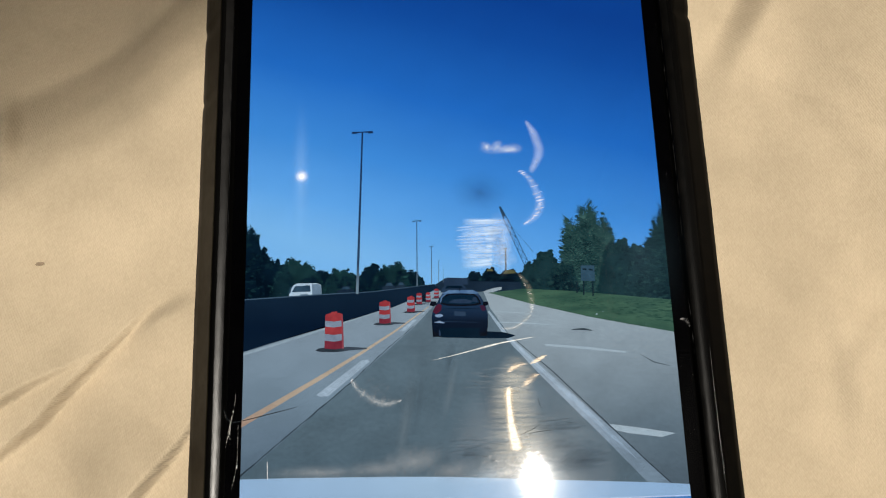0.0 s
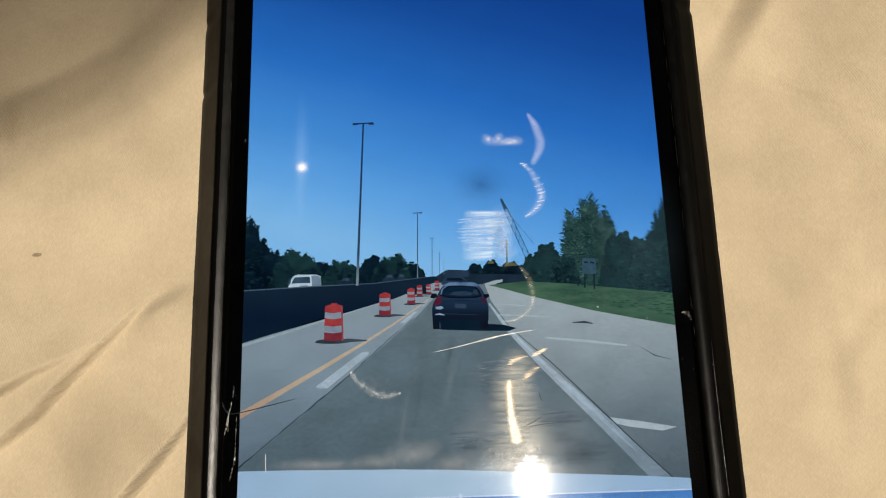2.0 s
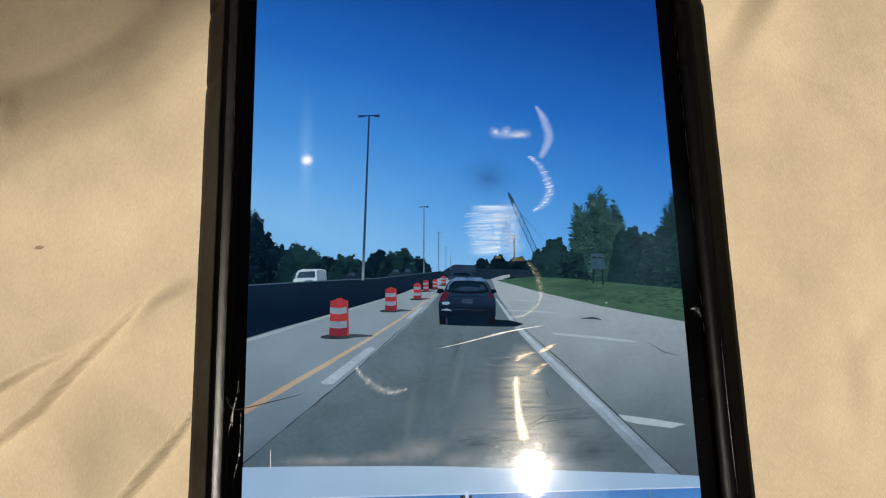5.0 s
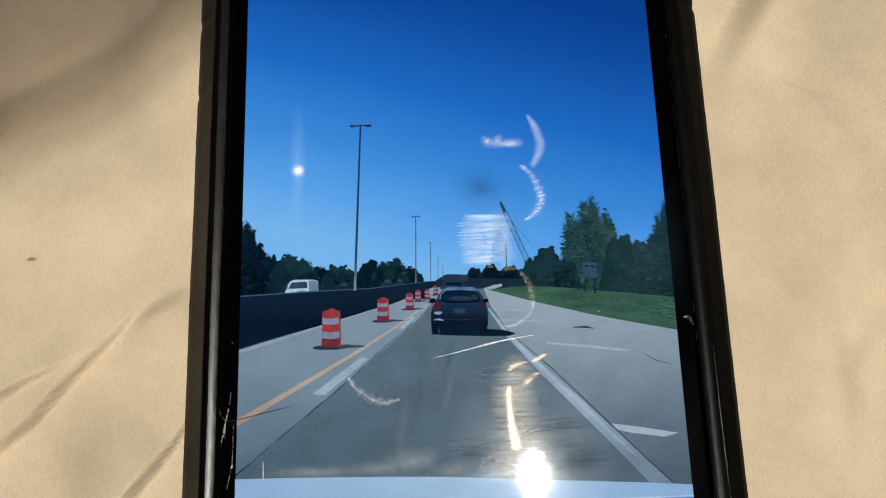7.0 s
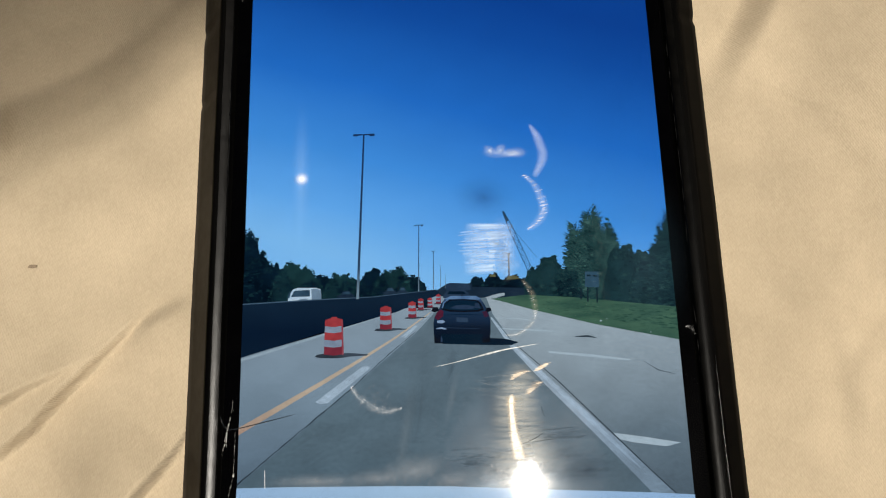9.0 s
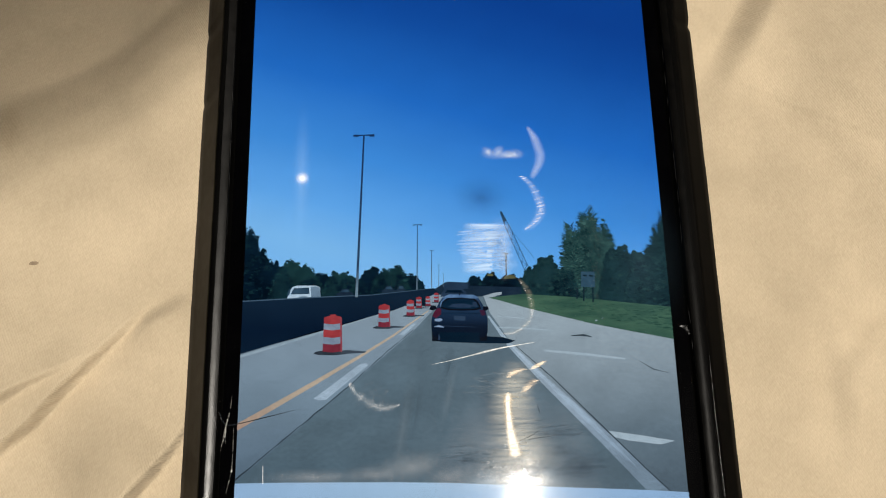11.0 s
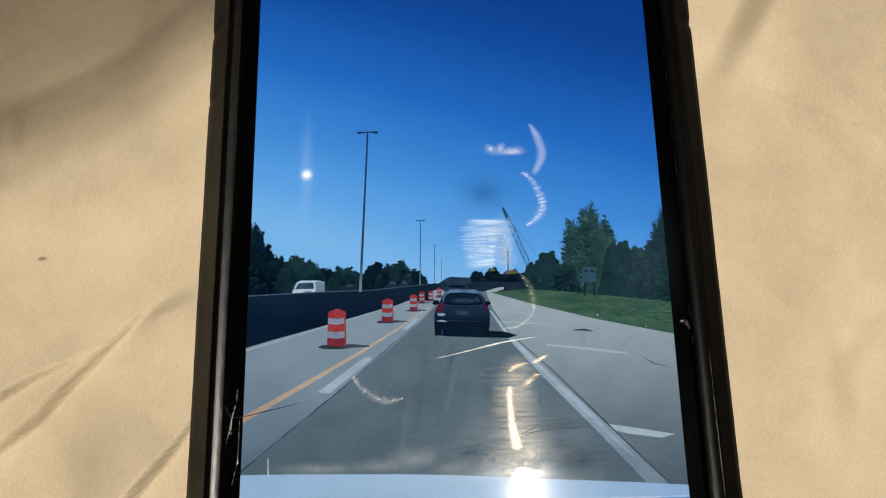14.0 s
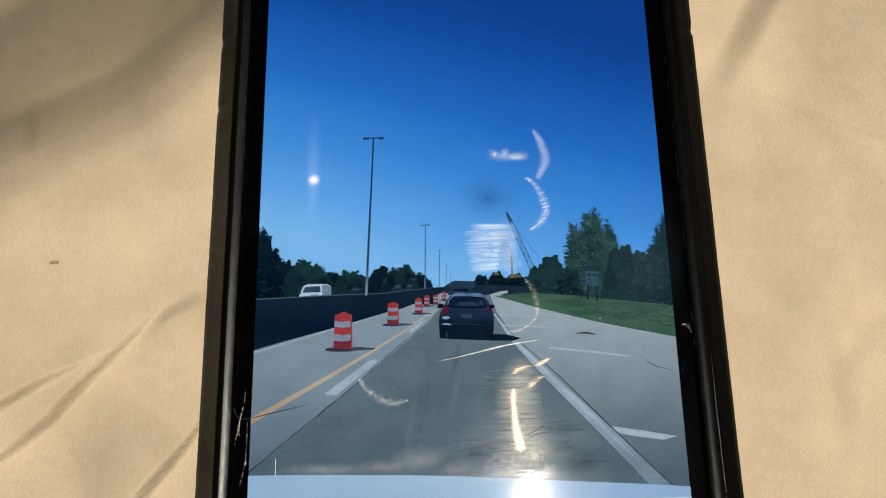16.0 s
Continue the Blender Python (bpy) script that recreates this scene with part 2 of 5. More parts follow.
PLASTER = solid("wall_boards", (0.035, 0.026, 0.018), (0.06, 0.045, 0.032), 0.8, 0.004, bump=0.2, bump_scale=0.3, stretch=(1, 1, 0.1))
BOARDS = solid("floor_boards", (0.16, 0.10, 0.06), (0.24, 0.16, 0.10), 0.55, 0.01, stretch=(1, 0.1, 1))
FRAME = solid("dark_wood", (0.025, 0.018, 0.012), (0.045, 0.032, 0.022), 0.6, 0.05)
LINT = solid("pale_lint", (0.5, 0.48, 0.45), (0.7, 0.68, 0.64), 0.8, 2.0)
STAIN = solid("brown_stain", (0.20, 0.15, 0.10), (0.27, 0.20, 0.13), 0.95, 1.5)


# ---- mesh helpers ----
def link_mesh(name, verts, faces, mats, indices=None, parent=None, label="", smooth=False):
    me = bpy.data.meshes.new(name)
    me.from_pydata([tuple(c * MM for c in v) for v in verts], [], faces)
    for m in mats:
        me.materials.append(m)
    if indices:
        me.polygons.foreach_set("material_index", indices)
    if smooth:
        me.polygons.foreach_set("use_smooth", [True] * len(me.polygons))
    ob = new(name, me)
    ob.parent = parent
    return tagged(ob, label) if label else ob


# ---- unseen room added to shape the light: floor, walls, ceiling with a roof window ----
def box_verts(x0, y0, z0, x1, y1, z1):
    return [(x, y, z) for z in (z0, z1) for y in (y0, y1) for x in (x0, x1)]


BOX = [(0, 2, 3, 1), (4, 5, 7, 6), (0, 1, 5, 4), (2, 6, 7, 3), (0, 4, 6, 2), (1, 3, 7, 5)]


def boxes(name, spans, mat, kind="structure", label="", category=""):
    verts, faces = [], []
    for s in spans:
        faces += [tuple(i + len(verts) for i in f) for f in BOX]
        verts += box_verts(*s)
    return tagged(link_mesh(name, verts, faces, [mat]), label, category, kind=kind)


R, T = 1300, 1600
boxes("floor", [(-R, -R, -130, R, R, -30)], BOARDS, label="unseen brown wooden floor added under the cloth", category="floor")
boxes("wall_north", [(-R, R, -130, R, R + 100, T)], PLASTER, label="unseen plain dark boarded wall added round the phone", category="wall")
boxes("wall_south", [(-R, -R - 100, -130, R, -R, T)], PLASTER, label="unseen plain dark boarded wall added round the phone", category="wall")
boxes("wall_east", [(R, -R - 100, -130, R + 100, R + 100, T)], PLASTER, label="unseen plain dark boarded wall added round the phone", category="wall")
boxes("wall_west", [(-R - 100, -R - 100, -130, -R, R + 100, T)], PLASTER, label="unseen plain dark boarded wall added round the phone", category="wall")
# round opening in the ceiling, added to limit sky and sun, centred where the sun stands over the cloth
OX, OY, OH = SUN_WAY.x / SUN_WAY.z * T, SUN_WAY.y / SUN_WAY.z * T, 215
TURNS = [i * math.tau / 64 for i in range(64)]


def ring_slab(name, inner, outer, z0, z1, mat, label, category):
    """A flat slab between two closed lines of as many points."""
    n = len(inner)
    verts = [(x, y, z) for z in (z0, z1) for line in (inner, outer) for x, y in line]
    faces = []
    for i in range(n):
        j = (i + 1) % n
        faces += [(i, n + i, n + j, j), (2 * n + i, 2 * n + j, 3 * n + j, 3 * n + i), (i, j, 2 * n + j, 2 * n + i), (n + i, 3 * n + i, 3 * n + j, n + j)]
    return tagged(link_mesh(name, verts, faces, [mat]), label, category, kind="structure")


def round_line(r):
    return [(OX + r * math.cos(a), OY + r * math.sin(a)) for a in TURNS]


def square_line(half):
    """The rays of the round line, out to a square round the room."""
    out_pts = []
    for a in TURNS:
        c, d = math.cos(a), math.sin(a)
        reach = min((half - math.copysign(1, c) * OX) / max(abs(c), 1e-6), (half - math.copysign(1, d) * OY) / max(abs(d), 1e-6))
        out_pts.append((OX + c * reach, OY + d * reach))
    return out_pts


ring_slab("ceiling", round_line(OH), square_line(R + 100), T, T + 14, PLASTER, "unseen dark boarded ceiling added with a round opening for the sun", "ceiling")
window = ring_slab("added_window_1", round_line(OH - 12), round_line(OH - 0.5), T + 1, T + 16, FRAME, "unseen dark wooden frame added to hold the shading bars", "window")


def shade_bar(cx, cy, width):
    """An unseen bar added across the window to shade a place of the cloth's plane along the sun's way."""
    d, n = Vector((0.825, 0.566, 0)), Vector((-0.566, 0.825, 0)) * width / 2
    off = Vector((cx, cy, 0)).dot(Vector((-0.566, 0.825, 0)))
    long_ = math.sqrt((OH - 8) ** 2 - off ** 2)
    mid = Vector((OX, OY, T + 3)) + Vector((-0.566, 0.825, 0)) * off
    verts = [mid + s * d * long_ + q + Vector((0, 0, h)) for h in (0, 12) for s in (-1, 1) for q in (-n, n)]
    return link_mesh("shade_bar", verts, BOX, [FRAME], parent=window)


# bars placed to cast the soft shade over the cloth's upper left
for cx, cy, wide in ((-54.9, 30.0, 2.5), (-58.6, 35.0, 0.7), (-61.5, 39.2, 0.7), (-64.4, 43.4, 0.7), (-67.2, 47.5, 0.7), (-70.0, 51.6, 0.7), (-72.8, 55.7, 0.7)):
    shade_bar(cx, cy, wide)


# ---- the cloth ----
FOLDS = [  # along the foot of the fold (its high side lies to the left of the way), height, width of the steep face, run-out
    (((-77.98, -35.26), (-70.27, -28.97), (-65.92, -25.76), (-61.54, -22.03), (-57.93, -17.73), (-53.82, -13.51), (-48.48, -7.91), (-45.6, -4.7)), 3.5, 0.5, 11.0),
    (((-80.28, -26.13), (-71.33, -21.91), (-66.79, -19.67), (-62.21, -16.72), (-52.78, -12.16)), 3.0, 0.6, 10.0),
    (((-55.77, -44.52), (-50.90, -38.16), (-46.58, -33.08), (-43.24, -29.38), (-40.64, -25.76), (-35.74, -17.80)), 4.8, 0.5, 10.0),
    (((-68.90, 15.49), (-69.41, 23.84), (-71.01, 32.50)), 1.8, 2.2, 10.0),
    (((65.84, 71.20), (59.87, 60.97), (54.26, 52.21), (49.60, 45.31), (46.42, 39.60), (42.34, 32.83), (38.04, 23.21)), 4.0, 5.6, 16.0),
    (((-39.06, -0.73), (-43.13, -3.46), (-47.17, -5.72), (-51.55, -8.46)), 1.7, 3.4, 9.0),
    (((54.56, -6.99), (54.98, -11.31), (55.96, -16.40), (56.29, -22.19), (55.98, -28.62), (55.75, -33.33)), 1.2, 4.0, 16.0),
    (((69.14, -4.31), (65.02, -7.70), (60.89, -11.46), (57.47, -15.60), (55.30, -19.70)), 0.8, 4.0, 14.0),
]


def fold_depth(x, y):
    z = 0.0
    for run, high, face, out in FOLDS:
        best, end, signed = 1e9, 0.0, 0.0
        count = len(run) - 1
        for k in range(count):
            p, q = run[k], run[k + 1]
            dx, dy = q[0] - p[0], q[1] - p[1]
            f = max(0.0, min(1.0, ((x - p[0]) * dx + (y - p[1]) * dy) / (dx * dx + dy * dy)))
            ex, ey = x - p[0] - f * dx, y - p[1] - f * dy
            d = math.hypot(ex, ey)
            if d < best:
                best, end = d, (k + f) / count
                signed = d if dx * ey - dy * ex > 0 else -d
        if signed > -0.01 and best < 4 * out:
            taper = min(1.0, 2.6 * end, 2.6 * (1.0 - end))
            u = min(1.0, max(0.0, signed / face))
            z += high * max(0.0, taper) * (u * u * (3 - 2 * u)) * math.exp(-(max(0.0, signed - face) / out) ** 1.5)
    return z


def cloth_height(x, y):
    wide = (3.4 if x < 0 else 2.0) * noise.noise(Vector((x / 46, y / 46, 1.7))) + (1.7 if x < 0 else 0.25) * noise.noise(Vector((x / 17, y / 21, 5.1)))
    lines = 0.45 * noise.noise(Vector(((x + 0.8 * y) / 6, (y - 0.8 * x) / 26, 9.0))) + 0.08 * noise.noise(Vector((x / 3, y / 3, 3.0)))
    near = min(1.0, max(0.0, (max(abs(x) - 38, abs(y - 4) - 72)) / 24))
    near = near * near * (3 - 2 * near)
    if x < 0:
        hang = -25 * math.tanh(0.0034 * max(0.0, y - 2) ** 2 / 25)
    else:
        # it climbs again beyond the phone
        u = min(1.0, max(0.0, (y + 8) / 45))
        hang = 0.0095 * max(0.0, x - 44) ** 2 * u * u * (3 - 2 * u) - 25 * math.tanh(0.0018 * max(0.0, y - 2) ** 2 / 25)
    return (wide + lines + hang) * near - 0.2 + fold_depth(x, y)


def bed_sheet():
    xs = [-480, -330, -230, -160] + [-118 + 0.42 * i for i in range(540)] + [160, 230, 330, 480]
    ys = [-480, -330, -230, -150, -100] + [-58 + 0.42 * i for i in range(330)] + [110, 160, 230, 330, 480]
    w = len(xs)
    verts = [(x, y, cloth_height(x, y)) for y in ys for x in xs]
    faces = [(j * w + i, j * w + i + 1, (j + 1) * w + i + 1, (j + 1) * w + i) for j in range(len(ys) - 1) for i in range(w - 1)]
    ob = link_mesh("bed_sheet", verts, faces, [CLOTH], smooth=True)
    thick = ob.modifiers.new("thickness", "SOLIDIFY")
    thick.thickness, thick.offset = 29 * MM, -1
    return tagged(ob, "creased beige woven cotton cloth lying under the phone", "cloth")


bed_sheet()
sx, sy = (-64.12, 1.98)
spot_ring = [(sx + (0.62 + 0.1 * math.sin(2 * a)) * math.cos(a), sy + 0.36 * math.sin(a) * (1 + 0.2 * math.cos(2 * a))) for a in [i * math.tau / 16 for i in range(16)]]
dot = link_mesh("cloth_stain", [(x, y, cloth_height(x, y) + 0.22) for x, y in spot_ring] + [(sx, sy, cloth_height(sx, sy) + 0.3)],
                [(i, (i + 1) % 16, 16) for i in range(16)], [STAIN])
tagged(dot, "small brown fleck stuck to the beige cloth", "stain")

# ---- the phone: case, bezel ----
phone = new("smartphone")
tagged(phone, "black smartphone with lit cracked screen in a black rubber case", "phone")
PX, PY, PCY, PR = 31.2, 66.5, 4.0, 7.5      # the glass: half width, half length, middle, corner
TOP = 10.5                                   # height of the lit picture


def ring(o, z, n=10):
    """A rounded rectangle o mm outside the glass's edge."""
    pts = []
    for cx, cy, a0 in ((1, 1, 0), (-1, 1, 90), (-1, -1, 180), (1, -1, 270)):
        for i in range(n + 1):
            a = radians(a0 + 90 * i / n)
            r = PR + o
            x, y = cx * (PX - PR) + r * math.cos(a), PCY + cy * (PY - PR) + r * math.sin(a)
            pts.append((x, y, z))
    return pts


def split_sides(pts):
    """More points along the long sides, so that the edge can be worn."""
    out_pts = []
    for i, p in enumerate(pts):
        q = pts[(i + 1) % len(pts)]
        steps = max(1, int(math.dist(p, q) / 0.8))
        out_pts += [tuple(p[k] + (q[k] - p[k]) * s / steps for k in range(3)) for s in range(steps)]
    return out_pts


def phone_case():
    profile = [(0.28, 9.3), (0.45, 9.5), (0.58, 10.1), (0.66, 10.36), (0.72, 10.46), (0.8, 10.52), (1.85, 10.75), (2.4, 10.74), (2.75, 10.1),
               (5.8, 5.4), (6.6, 4.3), (6.9, 3.2), (6.5, 1.6), (5.6, 0.3), (4.0, -0.1)]
    shoulder = profile[:7] + [(2.5, 10.7), (2.8, 10.35), (4.3, 9.35), (4.85, 8.9), (5.05, 8.0), (5.05, 3.0), (4.6, 0.3), (4.0, -0.1)]
    base = split_sides(ring(0.28, 0))
    loops = []
    for k, (o, z) in enumerate(profile):
        loop = split_sides(ring(0.28, 0))
        made = []
        for x, y, _ in loop:
            # outward direction from the rounded rectangle
            qx = max(-(PX - PR), min(PX - PR, x))
            qy = max(PCY - (PY - PR), min(PCY + (PY - PR), y))
            d = Vector((x - qx, y - qy, 0))
            d = d.normalized() if d.length > 1e-6 else Vector((1, 0, 0))
            wear = 0.035 * noise.noise(Vector((x * 0.9, y * 0.35, k * 0.3))) + 0.05 * noise.noise(Vector((x, y * 0.06, 7)))
            # the left flank slopes out, the right one has a flat shoulder
            right = max(0.0, d.x) if o > 2.3 else 0.0
            o_here, z_here = o + right * (shoulder[k][0] - o), z + right * (shoulder[k][1] - z)
            z_here += max(0.0, d.x) * {4: 0.12, 5: 0.16, 6: -0.13}.get(k, 0.0)
            e = o_here - 0.28 + wear + (0.45 + 0.55 * max(0.0, d.x)) * min(1.0, max(0.0, (k - 6) / 4))
            if k > 6 and d.x > 0.9:
                e -= 0.42 * math.exp(-((y - 36.0) / 0.45) ** 2)      # nicks in the edge
            if k > 8 and d.x < -0.9:
                e -= 0.3 * math.exp(-((y - 37.0) / 0.5) ** 2) + 0.2 * math.exp(-((y - 25.3) / 0.5) ** 2)
            made.append((x + d.x * e, y + d.y * e, z_here + 0.02 * noise.noise(Vector((x, y * 0.5, 20 + k)))))
        loops.append(made)
    n = len(base)
    verts = [v for l in loops for v in l]
    faces = [(k * n + i, k * n + (i + 1) % n, (k + 1) * n + (i + 1) % n, (k + 1) * n + i) for k in range(len(loops) - 1) for i in range(n)]
    faces.append(tuple((len(loops) - 1) * n + i for i in range(n)))
    faces = [tuple(reversed(f)) for f in faces]
    ob = link_mesh("case", verts, faces, [RUBBER, FLANK, LIP], [(0 if i // n != 5 else 1 if base[i % n][0] > 30 else 2) if i // n < 7 else 1 for i in range(len(faces))], parent=phone, label="worn black rubber case with a raised lip", smooth=True)
    return ob


phone_case()


def lip_highlight(points, z, r, name, label):
    """A thin polished tube added along the case's lip, to catch the sun as a bright line."""
    verts, faces = [], []
    for i, (x, y) in enumerate(points):
        q = r * (0.35 + 0.65 * math.sin(math.pi * i / (len(points) - 1))) * (0.75 + 0.5 * noise.noise(Vector((x, y * 0.8, 3))))
        verts += [(x + q * math.cos(a), y, z + q * math.sin(a)) for a in [j * math.tau / 8 for j in range(8)]]
        if i:
            b = 8 * i
            faces += [(b - 8 + j, b - 8 + (j + 1) % 8, b + (j + 1) % 8, b + j) for j in range(8)]
    return link_mesh(name, verts, faces, [POLISHED], parent=phone, label=label, smooth=True)


# added ridges that stand in for the lip's bright highlight lines
lip_highlight([(33.80 + 0.0006 * (i - 10) ** 2 * 0.5, -14.5 - 0.6 * i) for i in range(34)], 10.74, 0.075, "lip_highlight", "thin polished ridge added to draw a highlight along the lip")
lip_highlight([(31.95, -20.0 - 0.6 * i) for i in range(26)], 10.50, 0.03, "lip_highlight", "thin polished ridge added to draw a highlight along the lip")


def plate(name, o, z0, z1, mat, parent, label="", n=10, edge=0.0):
    loops = [ring(o - edge, z1, n), ring(o, z1 - edge, n), ring(o, z0, n)] if edge else [ring(o, z1, n), ring(o, z0, n)]
    m = len(loops[0])
    verts = [v for l in loops for v in l]
    faces = [tuple(range(m))] + [((k + 1) * m + i, (k + 1) * m + (i + 1) % m, k * m + (i + 1) % m, k * m + i) for k in range(len(loops) - 1) for i in range(m)]
    faces.append(tuple(reversed([(len(loops) - 1) * m + i for i in range(m)])))
    return link_mesh(name, verts, faces, [mat], parent=parent, label=label)


plate("body", 0.1, 0.4, 10.35, BEZEL, phone, "black phone body and screen border", edge=0.12)

# ---- the lit display and the film shown on it; flat layers, a hundredth of a millimetre apart ----
SW, S0, S1 = 29.25, -50.0, 54.0
display = link_mesh("display", box_verts(-SW, S0, 10.3, SW, S1, TOP - 0.06), BOX, [BEZEL], parent=phone, label="lit display showing a film of a motorway")


def layer(k):
    return TOP - 0.05 + 0.01 * k


def clip(pts):
    """Keeps a shape inside the display."""
    for axis, limit, sign in ((0, -SW, 1), (0, SW, -1), (1, S0, 1), (1, S1, -1)):
        kept = []
        for i, p in enumerate(pts):
            q = pts[(i + 1) % len(pts)]
            a, b = sign * (p[axis] - limit), sign * (q[axis] - limit)
            if a >= 0:
                kept.append(p)
            if (a >= 0) != (b >= 0):
                f = a / (a - b)
                kept.append((p[0] + (q[0] - p[0]) * f, p[1] + (q[1] - p[1]) * f))
        pts = kept
        if not pts:
            break
    return pts


def shapes(name, k, polys, mats, label="", parent=display, jitter=0.0, inside=True):
    """Flat pieces in one mesh: a list of (points, material number)."""
    verts, faces, idx = [], [], []
    for n, (pts, m) in enumerate(polys):
        pts = clip(list(pts)) if inside else list(pts)
        if len(pts) < 3:
            continue
        area = sum(pts[i][0] * pts[(i + 1) % len(pts)][1] - pts[(i + 1) % len(pts)][0] * pts[i][1] for i in range(len(pts)))
        if area < 0:
            pts = pts[::-1]
        z = layer(k) + (0.0012 * n if len(polys) < 9 else 0)
        if jitter and len(pts) < 20:
            z += 0.0015 + jitter * random.random()
        faces.append(tuple(range(len(verts), len(verts) + len(pts))))
        verts += [(x, y, z) for x, y in pts]
        idx.append(m)
    return link_mesh(name, verts, faces, mats, idx, parent, label)


def shape(name, k, pts, mat, label="", parent=display):
    return shapes(name, k, [(pts, 0)], [mat], label, parent)


def band(path, widths):
    """The outline of a stroke along a path, with a width at each point."""
    left, right = [], []
    for i, p in enumerate(path):
        a, b = path[max(0, i - 1)], path[min(len(path) - 1, i + 1)]
        d = Vector((b[0] - a[0], b[1] - a[1])).normalized()
        w = widths[i] / 2 if isinstance(widths, (list, tuple)) else widths / 2
        left.append((p[0] - d.y * w, p[1] + d.x * w))
        right.append((p[0] + d.y * w, p[1] - d.x * w))
    return left + right[::-1]


def blob(cx, cy, rx, ry, rng, n=9, rough=0.35):
    return [(cx + rx * (1 - rough * rng.random()) * math.cos(a), cy + ry * (1 - rough * rng.random()) * math.sin(a))
            for a in [math.tau * (i + 0.5 * rng.random()) / n for i in range(n)]]


# sky and cloud
SKY = lit_slope("lit_sky", "Y", [(0.0, (140, 194, 238)), (0.16, (106, 172, 234)), (0.34, (71, 145, 219)), (0.58, (38, 111, 196)), (0.85, (21, 80, 161)), (1.0, (16, 68, 147))], (-4.0, 43.0), 0.07, 0.29, 0.03)
shape("sky", 0, [(-SW, S1), (-SW, -7.0), (SW, -7.0), (SW, S1)], SKY, "deep blue clear sky")
CLOUD = soft_disc("lit_cloud", (226, 234, 248), 1.2, 0.75)


def blot(name, k, c, rx, ry, mat, turn=0.0, parent=display, label=""):
    """A soft round spot, faded by its material."""
    n = 24
    ob = link_mesh(name, [(math.cos(math.tau * i / n), math.sin(math.tau * i / n), 0) for i in range(n)], [tuple(range(n))], [mat], parent=parent, label=label)
    ob.matrix_basis = Matrix.LocRotScale((c[0] * MM, c[1] * MM, layer(k) * MM), Euler((0, 0, radians(turn))), (rx, ry, 1))
    return ob


for c, rx, ry, turn in (((5.58, 14.68), 2.2, 0.95, -4), ((6.25, 15.16), 1.3, 0.9, 40), ((7.27, 14.72), 2.2, 0.8, 0), ((8.64, 14.70), 1.7, 1.0, 0), ((7.91, 14.46), 2.2, 0.6, 8), ((4.88, 15.11), 1.3, 0.8, -30)):
    blot("cloud", 1, c, rx, ry, CLOUD, turn, label="small white wisp of cloud")

# ground of the film
CONCRETE = lit_slope("lit_shoulder", "Y", [(0.0, (96, 111, 125)), (0.3, (114, 128, 141)), (0.5, (130, 144, 156)), (0.8, (142, 154, 165)), (1.0, (152, 163, 172))], (-30.0, -6.0), 0.12, 0.0, 0.1)
LANE = lit_slope("lit_lane", "Y", [(0.0, (84, 101, 112)), (0.45, (98, 113, 122)), (0.75, (104, 119, 128)), (1.0, (108, 122, 131))], (-33.0, -8.0), 0.25, 0.0, 0.14)
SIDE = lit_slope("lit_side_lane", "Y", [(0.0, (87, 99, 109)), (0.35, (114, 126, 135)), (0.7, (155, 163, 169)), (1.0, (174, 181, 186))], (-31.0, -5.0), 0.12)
shape("shoulder", 1, [(-31.20, -13.51), (-19.38, -10.42), (-8.83, -7.60), (-2.83, -5.38), (-1.14, -5.43), (-6.22, -10.47), (-14.89, -17.62), (-30.57, -30.33), (-31.93, -31.77), (-32.51, -17.82)], CONCRETE, "pale concrete shoulder beside the barrier")
shape("road_lane", 1, [(-1.14, -5.27), (3.31, -5.39), (4.26, -8.17), (7.10, -12.47), (13.34, -19.15), (26.01, -31.92), (28.90, -35.77), (-30.44, -33.82), (-30.57, -30.33), (-14.89, -17.62), (-6.22, -10.47)], LANE, "grey worn traffic lane")
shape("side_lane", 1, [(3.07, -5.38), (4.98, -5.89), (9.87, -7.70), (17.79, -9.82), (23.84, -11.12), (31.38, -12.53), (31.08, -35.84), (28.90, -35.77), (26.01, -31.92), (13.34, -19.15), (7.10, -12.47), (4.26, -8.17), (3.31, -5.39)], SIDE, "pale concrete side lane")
TRACK = soft_disc("lit_tyre_track", (58, 74, 85), 0.55, 0.4, stretch=(1.4, 0.2, 1))
for c, rx, ry, turn in (((-6.64, -20.31), 2.2, 9.0, -14), ((3.75, -20.03), 2.6, 9.0, 6), ((-1.44, -15.07), 1.6, 5.0, -9)):
    blot("tyre_track", 2, c, rx, ry, TRACK, turn, label="darker tyre track worn into the lane")

WEAR = soft_disc("lit_pale_wear", (118, 132, 140), 0.5, 0.4, stretch=(1.4, 0.2, 1))
for c, rx, ry, turn in (((-7.72, -23.20), 1.3, 9.5, -11), ((-1.56, -18.72), 0.9, 6.0, -14)):
    blot("pale_wear", 2, c, rx, ry, WEAR, turn, label="paler worn strip of the lane")

# far trees, bridge, barrier
DARK_TREE = lit_pixels("lit_tree_shade", (2, 11, 22), (10, 31, 46), 0.35, island=True)
MID_TREE = lit_pixels("lit_tree_mid", (5, 20, 28), (30, 60, 62), 0.35, island=True)
GREEN_TREE = lit_pixels("lit_tree_green", (12, 33, 40), (54, 84, 80), 0.4, island=True)
NEAR_TREE = lit_pixels("lit_tree_near", (11, 29, 37), (31, 58, 62), 0.3, island=True)

